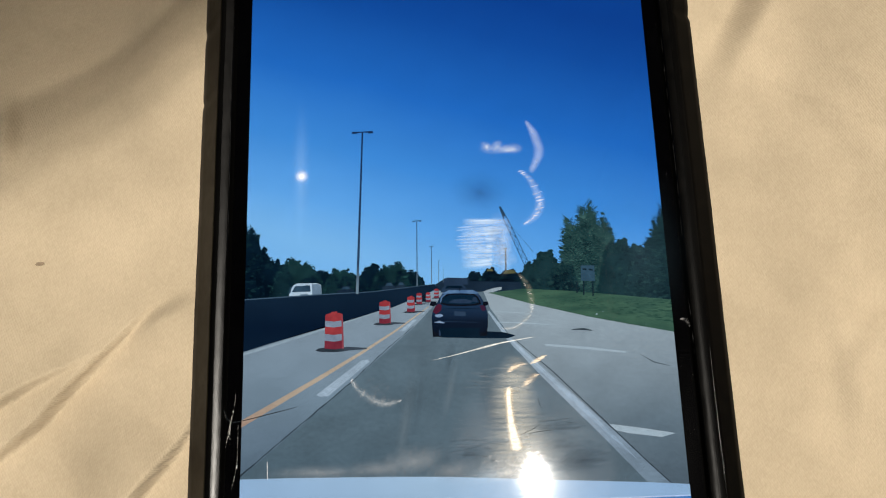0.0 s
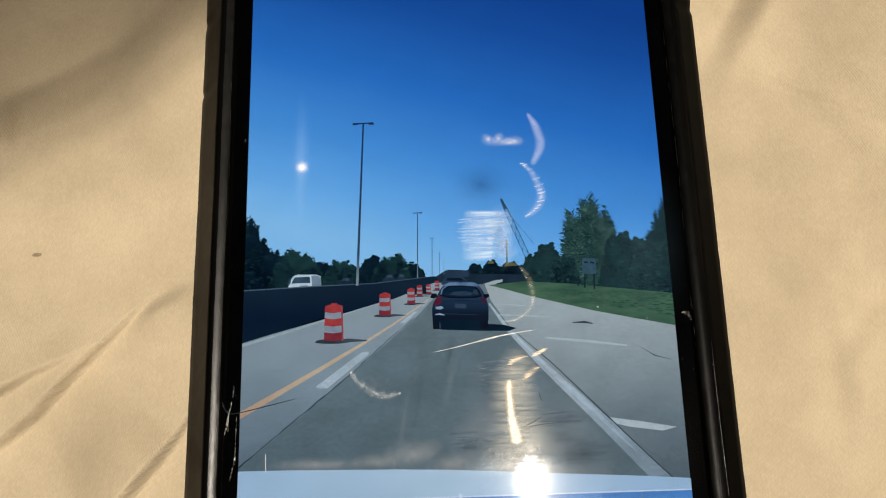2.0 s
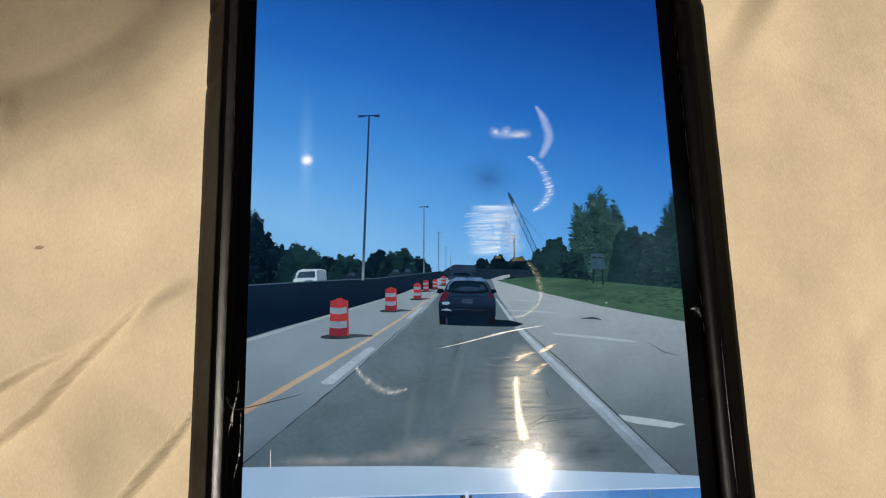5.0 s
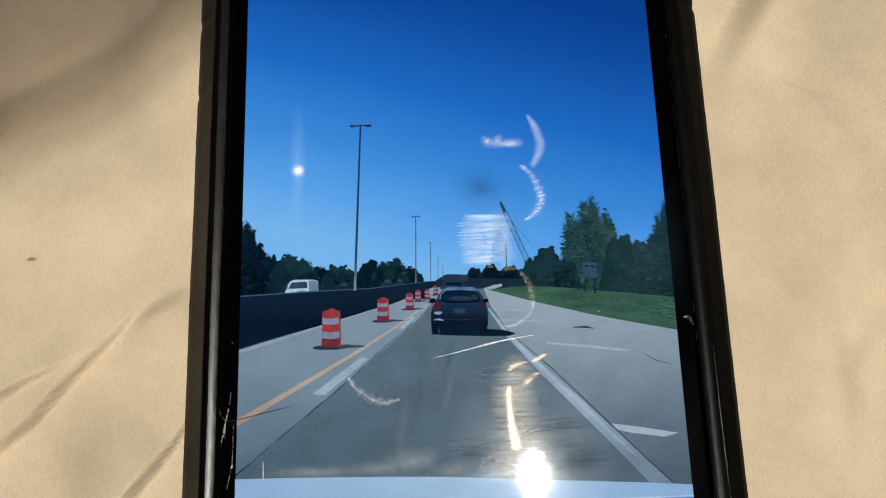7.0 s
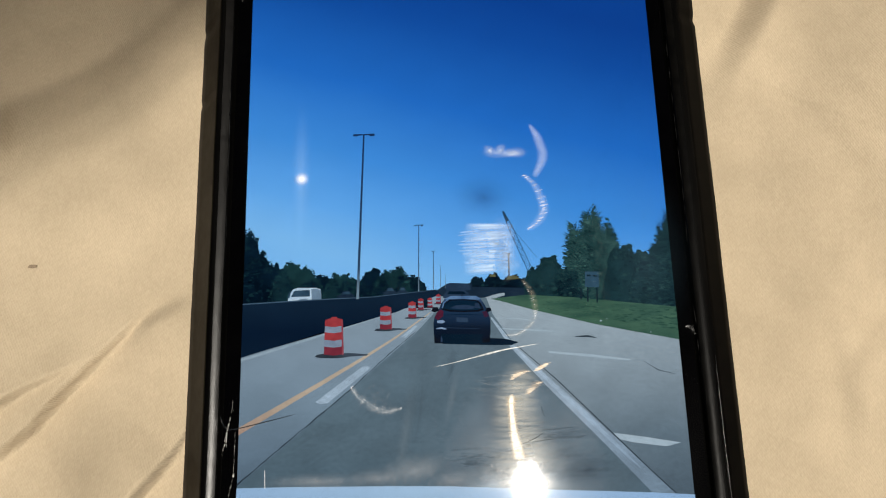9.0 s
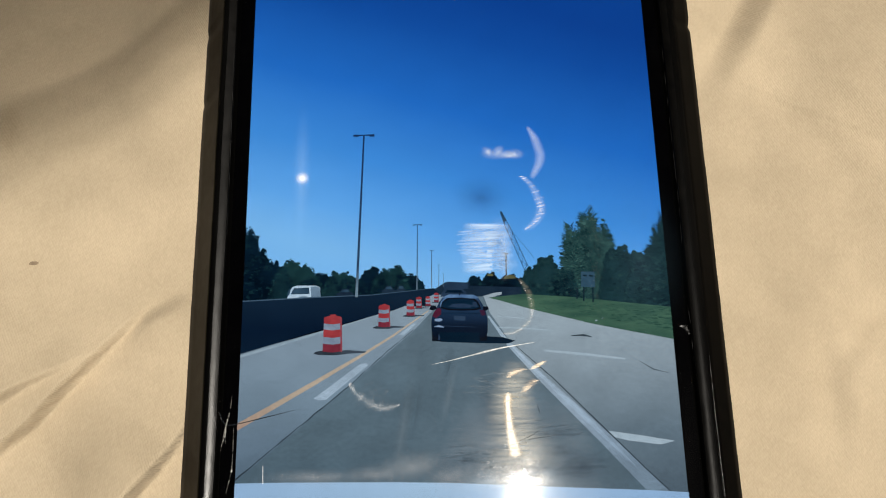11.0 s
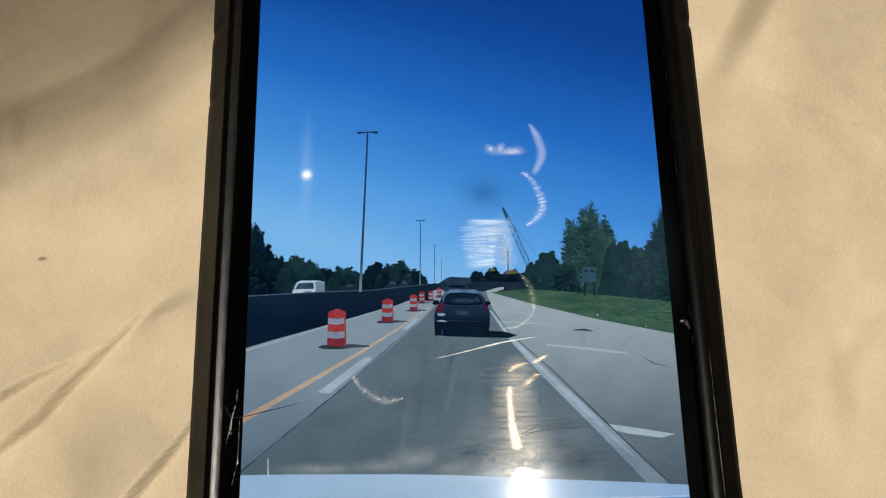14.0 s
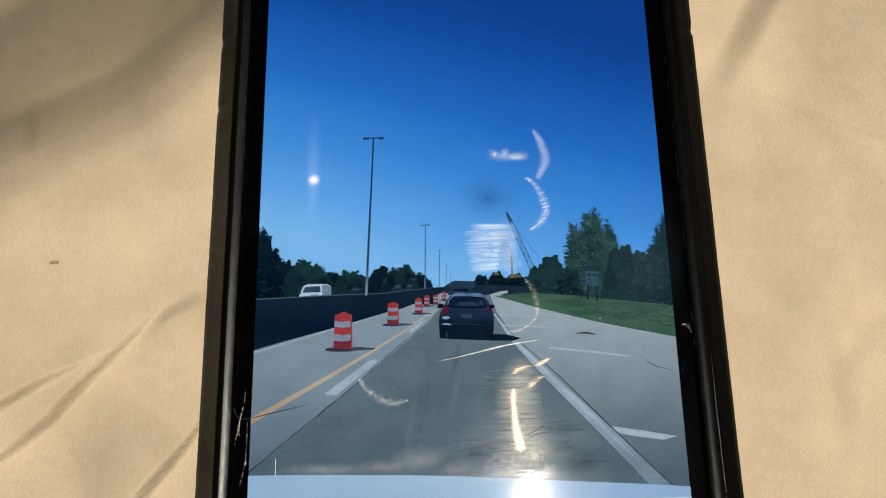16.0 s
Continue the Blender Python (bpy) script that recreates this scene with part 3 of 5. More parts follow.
TREE_TONES = {m.name: [lit_pixels(m.name + "_leaves", *mid, 0.6, island=True), lit_pixels(m.name + "_sunlit", *high, 0.6, island=True)] for m, mid, high in (
    (DARK_TREE, ((6, 20, 30), (16, 40, 50)), ((14, 36, 44), (26, 54, 58))), (MID_TREE, ((10, 30, 38), (28, 60, 64)), ((24, 54, 58), (44, 78, 74))),
    (GREEN_TREE, ((18, 42, 44), (44, 76, 74)), ((42, 72, 68), (74, 104, 96))), (NEAR_TREE, ((14, 34, 40), (30, 58, 60)), ((24, 50, 52), (44, 72, 70))))}


def crown_edge(u, waves, spiky):
    """How high the outline of a crown stands at u, from -1 to 1, uneven."""
    dome = max(0.0, 1 - abs(u) ** 2.6) ** 0.6
    if spiky:
        dome = max(0.0, 1 - abs(u) ** (1.5 - 0.4 * spiky))
    return dome * (0.9 + sum(a * math.sin(f * u + p) for a, f, p in waves))


def foliage(name, k, domes, base, mat, seed, n=130, size=0.42, label="", spiky=0.0, sprays=0.0):
    """A crown of many leaf clumps over overlapping domes (middle, half width, top), down to a base line."""
    rng = random.Random(seed)
    polys = []
    for (cx, cy), rx, top in domes:
        h = (top - base) * (1.04 if sprays else 1.1)
        waves = [(0.05, rng.uniform(3, 6), rng.uniform(0, 6)), (0.035, rng.uniform(8, 13), rng.uniform(0, 6)), (0.025, rng.uniform(18, 28), rng.uniform(0, 6))]
        steps = 40
        line = []
        for i in range(steps + 1):
            u = -1 + 2 * i / steps
            line.append((cx + u * rx * (0.76 if sprays else 0.95), base + h * crown_edge(u, waves, spiky) * (0.9 + 0.05 * rng.random())))
        polys.append((line + [(cx + rx * 0.85, base), (cx - rx * 0.85, base)], 0))
        for _ in range(int(n * (0.5 + rng.random() * 0.2))):
            u = rng.uniform(-1, 1)
            edge = h * crown_edge(u, waves, spiky)
            s = size * (0.3 + 1.1 * rng.random() ** 2)
            polys.append((blob(cx + u * rx, base + edge * rng.random() ** rng.choice((0.6, 1.7)), s * 1.25, s * 0.75, rng, 9, 0.6), 0))
        if not sprays:
            for _ in range(int(7 + 5 * rx)):
                # the larger lobes of the crown
                u = rng.uniform(-0.95, 0.95)
                edge = h * crown_edge(u, waves, spiky)
                s = rng.uniform(0.10, 0.24) * min(rx, 2.4)
                polys.append((blob(cx + u * rx, base + edge * rng.uniform(0.86, 0.99) - s * 0.55, s, s * 0.85, rng, 22, 0.55), 0))
        for _ in range(int(n * (4 if sprays else 5))):
            # loose leaves and twigs along the outline
            u = rng.uniform(-1, 1)
            edge = h * crown_edge(u, waves, spiky)
            if sprays:
                at_x, at_y = cx + u * rx * rng.uniform(0.5, 0.9), base + edge * rng.uniform(0.3, 0.97)
                lean = math.atan2(0.35, u * 1.9 if abs(u) > 0.15 else rng.choice((-0.3, 0.3))) + rng.uniform(-0.35, 0.35)
                long_ = size * rng.uniform(0.7, 2.0) * sprays
                tip_ = (at_x + math.cos(lean) * long_, at_y + math.sin(lean) * long_)
                polys.append((band([(at_x, at_y), ((at_x + tip_[0]) / 2, (at_y + tip_[1]) / 2), tip_], [size * 0.14, size * 0.28, size * 0.06]), 0))
            else:
                s = size * rng.uniform(0.14, 0.62)
                polys.append((blob(cx + u * rx * rng.uniform(0.95, 1.04), base + edge * rng.uniform(0.80, 0.97) + rng.gauss(0, 0.06) * size, s, s * 0.75, rng, 8, 0.6), 0))
    tones = TREE_TONES[mat.name]
    polys = [(pts, 0 if len(pts) > 24 else rng.choice((0, 0, 0, 1, 1, 2))) for pts, _ in polys]
    return shapes(name, k, polys, [mat, *tones], label, jitter=0.006)


for n, (p, rx, seed) in enumerate((((-28.94, 4.03), 1.5, 1), ((-26.37, -0.45), 3.0, 2), ((-22.09, -0.40), 2.6, 3), ((-19.01, -2.35), 2.4, 4), ((-16.11, -1.95), 1.7, 5),
                                   ((-14.42, -2.93), 1.6, 6), ((-11.81, -1.74), 1.7, 7), ((-9.20, -1.34), 2.0, 8), ((-6.91, -2.56), 1.6, 9), ((-5.69, -2.99), 0.9, 10))):
    domes = [(p, rx * 1.5, p[1])]
    if seed == 1:
        domes = [((-29.5, 5.3), 1.7, 5.3), ((-28.6, 4.0), 2.0, 4.0), ((-27.4, 1.3), 2.4, 1.3)]
    foliage("tree", 3, domes, (-16.40, -7.02)[1], MID_TREE if seed in (3, 5, 8) else DARK_TREE, seed, 70, 0.3, "dark tree in the row beyond the barrier")
foliage("hedge", 2, [((-26.32, -2.31), 6.0, (-26.32, -2.00)[1]), ((-19.46, -2.80), 6.5, (-19.46, -2.65)[1]), ((-11.83, -3.22), 6.5, (-11.83, -3.06)[1]), ((-7.62, -3.25), 3.6, (-7.60, -3.09)[1])], (-16.40, -7.02)[1], DARK_TREE, 41, 200, 0.28, "dark continuous tree line beyond the barrier")
foliage("far_tree", 2, [((2.40, -3.03), 1.2, (2.41, -2.87)[1]), ((4.50, -2.62), 1.3, (4.51, -2.46)[1]), ((7.04, -2.91), 1.8, (7.05, -2.83)[1]), ((9.35, -3.21), 1.8, (9.36, -3.05)[1]), ((5.85, -3.58), 6.5, (5.86, -3.35)[1])],
        (4.22, -5.72)[1], DARK_TREE, 21, 60, 0.24, "far dark tree line behind the bridge")
BRIDGE = lit_pixels("lit_bridge", (22, 38, 54), (34, 50, 66), 0.5)
shape("bridge", 4, [(-3.43, -4.90), (-1.87, -3.94), (1.59, -3.94), (1.65, -4.41), (13.51, -4.95), (13.43, -6.18), (2.67, -5.91), (-3.45, -5.52)], BRIDGE, "dark road bridge across the far end")
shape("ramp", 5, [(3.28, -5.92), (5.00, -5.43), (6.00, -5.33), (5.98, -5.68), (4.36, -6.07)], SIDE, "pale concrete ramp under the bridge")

# right-hand trees
foliage("tree", 5, [((12.21, -0.91), 2.6, (12.23, -0.60)[1]), ((10.18, -2.44), 1.4, (10.20, -1.97)[1])], (11.88, -6.37)[1], NEAR_TREE, 31, 150, 0.36, "dark leafy tree at the meadow's edge")
foliage("tree", 6, [((18.55, 6.66), 3.0, (18.56, 6.83)[1]), ((16.29, 3.79), 2.4, (16.36, 4.76)[1]), ((20.39, 3.69), 2.3, (20.49, 4.99)[1]), ((18.06, 2.13), 4.2, (18.03, 1.73)[1])], (17.37, -7.28)[1], GREEN_TREE, 32, 420, 0.36, "tall spreading green conifer", sprays=1.25)
foliage("tree", 7, [((23.32, 0.72), 4.0, (23.34, 1.04)[1]), ((26.38, -0.14), 3.4, (26.43, 0.33)[1]), ((14.45, -2.55), 2.4, (14.47, -2.24)[1])], (22.57, -7.88)[1], NEAR_TREE, 33, 240, 0.42, "dense dark shrubs and trees")
foliage("tree", 8, [((29.49, 5.76), 1.7, (29.51, 6.00)[1]), ((28.70, 4.15), 2.3, (28.74, 4.56)[1]), ((27.88, 2.22), 2.5, (27.91, 2.62)[1]), ((26.92, -1.27), 2.6, (26.95, -0.95)[1])], (27.96, -8.17)[1], NEAR_TREE, 34, 300, 0.36, "dark pine at the picture's edge", sprays=1.2)
GRASS = lit_pixels("lit_grass", (54, 84, 70), (76, 106, 84), 0.6, stretch=(0.4, 1.6, 1))
shape("meadow", 9, [(4.05, -6.10), (8.83, -5.68), (14.98, -6.14), (21.88, -6.94), (31.85, -8.12), (31.37, -12.68), (23.84, -11.12), (17.79, -9.82), (9.87, -7.78), (5.34, -6.43)], GRASS, "green mown verge")
rng = random.Random(5)
tufts = []
for _ in range(240):
    u = rng.random()
    cx, cy = (11.08, -6.81)[0] + u * 20, 0
    cy = (11.10, -6.50)[1] - u * 1.6 - rng.random() * (1.1 + 2.1 * u)
    tufts.append((blob(cx, cy, 0.5 * (0.4 + u), 0.10 * (0.4 + u), rng, 6, 0.6), 0))
TUFT = lit_pixels("lit_tufts", (36, 68, 56), (66, 96, 80), 0.5, island=True)
tagged(shapes("grass", 10, tufts, [TUFT], "uneven mown grass", jitter=0.004), kind="stuff")

PALE = lit_pixels("lit_litter", (176, 188, 196), (206, 214, 220), 1.0)
for c, r in (((18.82, -9.47), 0.2), ((19.69, -9.18), 0.12), ((14.39, -10.34), 0.14), ((25.44, -11.16), 0.12), ((17.50, -10.65), 0.1)):
    shape("litter", 12, blob(c[0], c[1], r, r * 0.6, rng, 7, 0.5), PALE, "pale scrap of litter beside the road")

# motorway sign on posts
SIGN = lit_pixels("lit_sign", (50, 76, 92), (60, 86, 104), 0.8)
POST = lit_pixels("lit_post", (26, 42, 50))
sign = shape("road_sign", 11, [(17.16, -2.69), (19.03, -2.74), (18.94, -4.93), (17.01, -4.80)], SIGN, "grey-blue road sign on posts with unreadable bars")
for a, b in (((17.41, -4.57), (17.25, -6.82)), ((18.65, -4.61), (18.55, -7.01)), ((16.45, -4.94), (16.34, -6.49))):
    shape("sign_post", 10, band([a, b], 0.22), POST, "thin dark sign post")
for a, b in (((17.35, -3.24), (17.90, -3.26)), ((18.21, -3.26), (18.75, -3.36))):
    shape("sign_writing", 12, band([a, b], 0.24), POST, "unreadable dark bar of writing")

# barrier wall
WALL = lit_slope("lit_barrier", "Y", [(0.0, (16, 35, 54)), (0.5, (11, 28, 48)), (1.0, (20, 38, 56))], (-12.9, -5.0), 0.3)
shape("barrier", 9, [(-31.49, -6.10), (-19.44, -5.64), (-11.84, -5.46), (-3.27, -4.67), (-2.68, -5.31), (-8.83, -7.60), (-19.39, -10.27), (-31.20, -13.65)], WALL, "dark shaded concrete barrier wall")
CAP = lit_pixels("lit_barrier_cap", (72, 92, 110))
shape("barrier_cap", 10, band([(-31.49, -6.10), (-19.44, -5.64), (-11.84, -5.46), (-3.27, -4.67)], [0.16, 0.14, 0.1, 0.06]), CAP, "paler top edge of the barrier")
KERB = lit_pixels("lit_kerb", (150, 162, 172), (168, 178, 184), 0.5)
shape("barrier_foot", 10, band([(-31.20, -13.95), (-23.84, -11.93), (-16.39, -9.75), (-9.58, -7.81)], [0.32, 0.26, 0.2, 0.1]), KERB, "pale concrete foot of the barrier")

# road markings
YELLOW = lit_slope("lit_yellow_line", "Y", [(0.0, (184, 138, 118)), (0.3, (198, 170, 146)), (1.0, (202, 178, 156))], (-23.0, -8.0), 0.15, 0.0, 0.1)
WHITE = lit_slope("lit_white_line", "Y", [(0.0, (122, 138, 152)), (0.4, (146, 160, 174)), (0.75, (180, 191, 203)), (1.0, (184, 196, 208))], (-33.0, -9.0), 0.25, 0.0, 0.22)
FAINT = lit_pixels("lit_worn_line", (168, 178, 186), (188, 196, 202), 0.5)
JOINT = lit_pixels("lit_joint", (48, 58, 66), (62, 72, 80), 0.8)
shape("edge_line", 11, band([(-30.48, -23.14), (-27.28, -21.41), (-19.32, -17.05), (-13.39, -13.71), (-8.87, -10.99), (-4.11, -7.73)], [0.86, 0.76, 0.56, 0.38, 0.26, 0.13]), YELLOW, "worn yellow edge line")
shape("lane_dash", 11, [(-19.44, -19.07), (-18.85, -19.30), (-17.82, -19.26), (-12.28, -14.91), (-12.50, -14.61), (-13.39, -14.73)], WHITE, "white lane dash")
shape("lane_dash", 11, [(-8.19, -10.94), (-7.52, -11.04), (-5.82, -9.50), (-6.20, -9.42)], WHITE, "white lane dash")
shape("lane_dash", 11, [(-5.20, -8.76), (-4.90, -8.77), (-4.11, -7.95), (-4.27, -7.95)], WHITE, "white lane dash")
joint_run = [(-30.03, -29.66), (-23.58, -24.48), (-14.89, -17.62), (-9.65, -13.06), (-6.22, -10.32)]
joint_run = [(p[0] + (q[0] - p[0]) * k / 12, p[1] + (q[1] - p[1]) * k / 12) for p, q in zip(joint_run, joint_run[1:]) for k in range(12)] + joint_run[-1:]
rng = random.Random(31)
shape("road_joint", 12, band([(x, y + rng.uniform(-0.05, 0.05)) for x, y in joint_run], [(0.19 - 0.11 * i / 48) * rng.uniform(0.45, 1.25) for i in range(49)]), JOINT, "dark joint between the slabs")
shape("solid_line", 11, band([(4.01, -8.62), (6.65, -12.46), (11.21, -17.33), (18.88, -25.05), (24.63, -30.98), (26.96, -33.40)], [0.24, 0.6, 1.05, 1.6, 2.1, 2.3]), WHITE, "broad white solid line")
LINE_CORE = lit_slope("lit_line_core", "Y", [(0.0, (138, 154, 172)), (0.4, (168, 182, 198)), (1.0, (204, 214, 226))], (-31.0, -10.0), 0.2, 0.0, 0.2)
shape("solid_line", 11.5, band([(6.9, -12.6), (9.2, -15.0), (11.5, -17.42), (15.2, -21.1), (19.0, -24.95), (22.6, -28.6)], [0.2, 0.42, 0.5, 0.6, 0.5, 0.1]), LINE_CORE, "less worn middle of the white line")
shape("road_joint", 12, band([(7.33, -12.48), (12.36, -17.07), (18.63, -23.49), (23.74, -28.73), (27.10, -32.02)], [0.07, 0.13, 0.17, 0.15, 0.18]), JOINT, "dark joint between the slabs")
for a, b, w in (((5.09, -10.17), (12.76, -10.75), 0.2), ((11.45, -13.42), (22.37, -14.76), 0.36), ((4.85, -8.72), (9.03, -9.06), 0.14)):
    shape("slab_stripe", 11, band([a, ((a[0] + b[0]) / 2, (a[1] + b[1]) / 2 + 0.06), b], [w * 0.7, w, w * 0.6]), FAINT, "thin pale stripe across the side lane")
shape("slab_stripe", 11, [(19.33, -24.08), (23.37, -24.70), (28.13, -25.56), (26.23, -26.00), (21.82, -25.36), (19.64, -24.79)], FAINT, "worn white patch of paint on the side lane")
for pts, w in ((((15.22, -11.50), (16.91, -11.47), (18.03, -11.72)), 0.3), (((24.24, -15.04), (26.04, -16.20), (28.27, -16.78)), 0.12)):
    shape("road_crack", 12, band(list(pts), [w * 0.3] + [w] * (len(pts) - 2) + [w * 0.3]), JOINT, "dark crack in the concrete")

# lamp posts
STEEL = lit_slope("lit_lamp_post", "Y", [(0.0, (128, 145, 158)), (0.14, (50, 72, 98)), (1.0, (26, 50, 92))], (-5.0, 20.0))
for top, foot, w, head in (((-12.96, 17.75), (-13.90, -5.71), 0.36, 1.45), ((-5.46, 4.37), (-5.65, -4.85), 0.15, 0.6), ((-3.52, 0.65), (-3.65, -4.59), 0.12, 0.28), ((-2.57, -1.42), (-2.66, -4.45), 0.09, 0.16), ((-1.98, -2.61), (-2.03, -4.48), 0.07, 0.1)):
    polys = [(band([top, foot], [w * 0.62, w]), 0), (band([(top[0] - head, top[1] - 0.05), top, (top[0] + head, top[1] + 0.02)], [w * 0.8, w * 0.45, w * 0.8]), 0)]
    if head > 0.5:
        polys += [(band([(top[0] + s * head * 0.55, top[1] - 0.1), (top[0] + s * head * 1.05, top[1] - 0.08)], w * 0.8), 0) for s in (-1, 1)]
    shapes("lamp_post", 13, polys, [STEEL], "tall grey twin-armed lamp post")

# crane
CRANE = lit_pixels("lit_crane", (38, 66, 92), (58, 90, 116), 0.6)
tip, heel = Vector((6.30, 6.12)), Vector((9.84, -2.75))
along = (heel - tip).normalized()
side = Vector((-along.y, along.x))
bars = [(band([tip, tip + along * 1.6], [0.28, 0.4]), 0)]
L = (heel - tip).length
for s in (-1, 1):
    bars.append((band([tip + side * s * 0.10, tip + along * 2.5 + side * s * 0.30, heel + side * s * 0.34], 0.09), 0))
steps = 15
for i in range(steps):
    a, b = 0.6 + (L - 0.6) * i / steps, 0.6 + (L - 0.6) * (i + 1) / steps
    s = 1 if i % 2 else -1
    wa, wb = min(0.34, 0.1 + a * 0.09), min(0.34, 0.1 + b * 0.09)
    bars.append((band([tip + along * a + side * s * wa, tip + along * b - side * s * wb], 0.07), 0))
    bars.append((band([tip + along * b + side * wb, tip + along * b - side * wb], 0.05), 0))
bars.append((band([(7.37, 3.83), (10.67, -0.56)], 0.045), 0))
shapes("crane", 4, bars, [CRANE], "slender grey lattice crane boom", jitter=0.004)
shapes("pole", 4, [(band([(6.80, 0.09), (6.72, -3.14)], 0.2), 0), (band([(6.56, 0.01), (7.03, 0.08)], 0.16), 0)], [POST], "dark pole beside the crane")
MACHINE = lit_pixels("lit_machine", (92, 88, 62), (120, 110, 72), 1.0)
shapes("digger", 5, [([(6.32, -3.52), (6.57, -3.13), (7.27, -2.92), (7.88, -3.09), (8.17, -3.48)], 0), ([(4.02, -3.08), (4.19, -2.77), (4.81, -2.78), (4.95, -3.10)], 0)], [MACHINE], "yellow building machines below the crane")

# vehicles beyond the barrier
VAN = lit_pixels("lit_van", (178, 194, 210), (206, 216, 226), 0.8)
VAN_SIDE = lit_pixels("lit_van_side", (112, 130, 148), (128, 146, 162), 0.8)
PANE = lit_pixels("lit_pane", (40, 62, 80), (60, 84, 102), 1.0)
PAINT_DARK = lit_pixels("lit_dark_paint", (24, 38, 54), (40, 56, 72), 1.0)
shapes("van", 8, [([(-23.36, -6.01), (-23.08, -5.02), (-22.63, -4.19), (-22.03, -3.97), (-19.45, -4.03), (-18.84, -4.28), (-18.74, -5.98)], 0),
                  ([(-20.14, -4.17), (-19.45, -4.11), (-18.84, -4.36), (-18.74, -5.98), (-20.03, -5.93)], 1),
                  ([(-22.85, -5.18), (-22.40, -4.35), (-20.36, -4.28), (-20.27, -5.17)], 2), ([(-23.37, -5.47), (-23.09, -4.55), (-22.79, -4.25), (-23.00, -5.25)], 2), ([(-23.06, -5.71), (-20.27, -5.62), (-20.18, -6.01), (-23.28, -6.01)], 2), ([(-21.70, -5.51), (-20.65, -5.46), (-20.64, -5.62), (-21.71, -5.67)], 1)], [VAN, VAN_SIDE, PANE], "white delivery van beyond the barrier")
for c, w in (((-15.49, -5.52), 1.15), ((-9.55, -5.21), 0.9), ((-7.87, -5.18), 0.7)):
    x, y = c
    shapes("car", 8, [([(x - w, y - 0.2), (x - w, y + 0.35), (x - w * 0.6, y + 0.5), (x - w * 0.35, y + 0.95), (x + w * 0.4, y + 0.98), (x + w * 0.75, y + 0.5), (x + w, y + 0.35), (x + w, y - 0.2)], 0),
                      ([(x - w * 0.45, y + 0.52), (x - w * 0.28, y + 0.86), (x + w * 0.34, y + 0.88), (x + w * 0.6, y + 0.52)], 1)], [PAINT_DARK, PANE], "dark car beyond the barrier")

# traffic barrels
ORANGE = lit_pixels("lit_barrel_orange", (152, 50, 56), (178, 64, 66), 0.8)
BAND_W = lit_pixels("lit_barrel_white", (124, 132, 148), (148, 156, 170), 0.8)
BARREL_LOW = lit_pixels("lit_barrel_low", (112, 38, 52), (138, 50, 62), 0.8)
BARREL_EDGE = lit_pixels("lit_barrel_shade", (150, 48, 58), (160, 84, 92), 0.8)
RUBBER_FOOT = lit_pixels("lit_rubber_foot", (44, 50, 58), (60, 66, 74), 0.8)
CAST = lit_pixels("lit_cast_shade", (58, 66, 76), (70, 78, 88), 0.8)


def barrel(k, foot, w, h):
    """A striped traffic barrel on its rubber ring, standing at foot."""
    x, y = foot

    def slab(a, b, m, x0=-1, x1=1):
        wa, wb = w * (1 - 0.10 * a), w * (1 - 0.10 * b)
        dip = -0.035 * h
        return ([(x + x0 * wa, y + a * h), (x + (x0 + x1) / 2 * wa, y + a * h + dip), (x + x1 * wa, y + a * h), (x + x1 * wb, y + b * h), (x + (x0 + x1) / 2 * wb, y + b * h + dip), (x + x0 * wb, y + b * h)], m)

    polys = [(blob(x - 0.1 * w, y, w * 1.95, h * 0.075, random.Random(3), 14, 0.08), 4), ([(x + w, y + 0.06 * h), (x + w * 1.5, y + 0.07 * h), (x + w * 3.4, y + 0.015 * h), (x + w * 3.3, y - 0.02 * h), (x + w, y - 0.04 * h)], 5)]
    polys += [slab(0.04, 0.26, 2), slab(0.26, 0.45, 1), slab(0.45, 0.66, 0), slab(0.66, 0.83, 1), slab(0.83, 1.0, 0)]
    polys += [slab(0.04, 1.0, 3, 0.82, 1.0)]
    polys += [([(x - w * 0.9, y + h), (x - w * 0.5, y + h * 1.035), (x + w * 0.5, y + h * 1.04), (x + w * 0.9, y + h), (x, y + h * 0.965)], 0),
              ([(x - w * 0.3, y + h * 1.0), (x - w * 0.28, y + h * 1.075), (x + w * 0.32, y + h * 1.085), (x + w * 0.34, y + h * 1.0)], 0)]
    verts, faces, idx = [], [], []
    for n, (pts, m) in enumerate(polys):
        pts = clip(pts)
        area = sum(pts[i][0] * pts[(i + 1) % len(pts)][1] - pts[(i + 1) % len(pts)][0] * pts[i][1] for i in range(len(pts)))
        pts = pts if area > 0 else pts[::-1]
        faces.append(tuple(range(len(verts), len(verts) + len(pts))))
        verts += [(px, py, layer(k) + 0.0008 * n) for px, py in pts]
        idx.append(m)
    return link_mesh("traffic_barrel", verts, faces, [ORANGE, BAND_W, BARREL_LOW, BARREL_EDGE, RUBBER_FOOT, CAST], idx, display, "orange and white striped traffic barrel")


for foot, w, h in (((-17.05, -13.16), 1.32, 4.75), ((-10.13, -9.91), 0.82, 2.95), ((-6.56, -8.42), 0.56, 2.05), ((-5.40, -7.38), 0.4, 1.45), ((-4.17, -7.11), 0.34, 1.25), ((-3.02, -6.61), 0.34, 1.2)):
    barrel(14, foot, w, h)

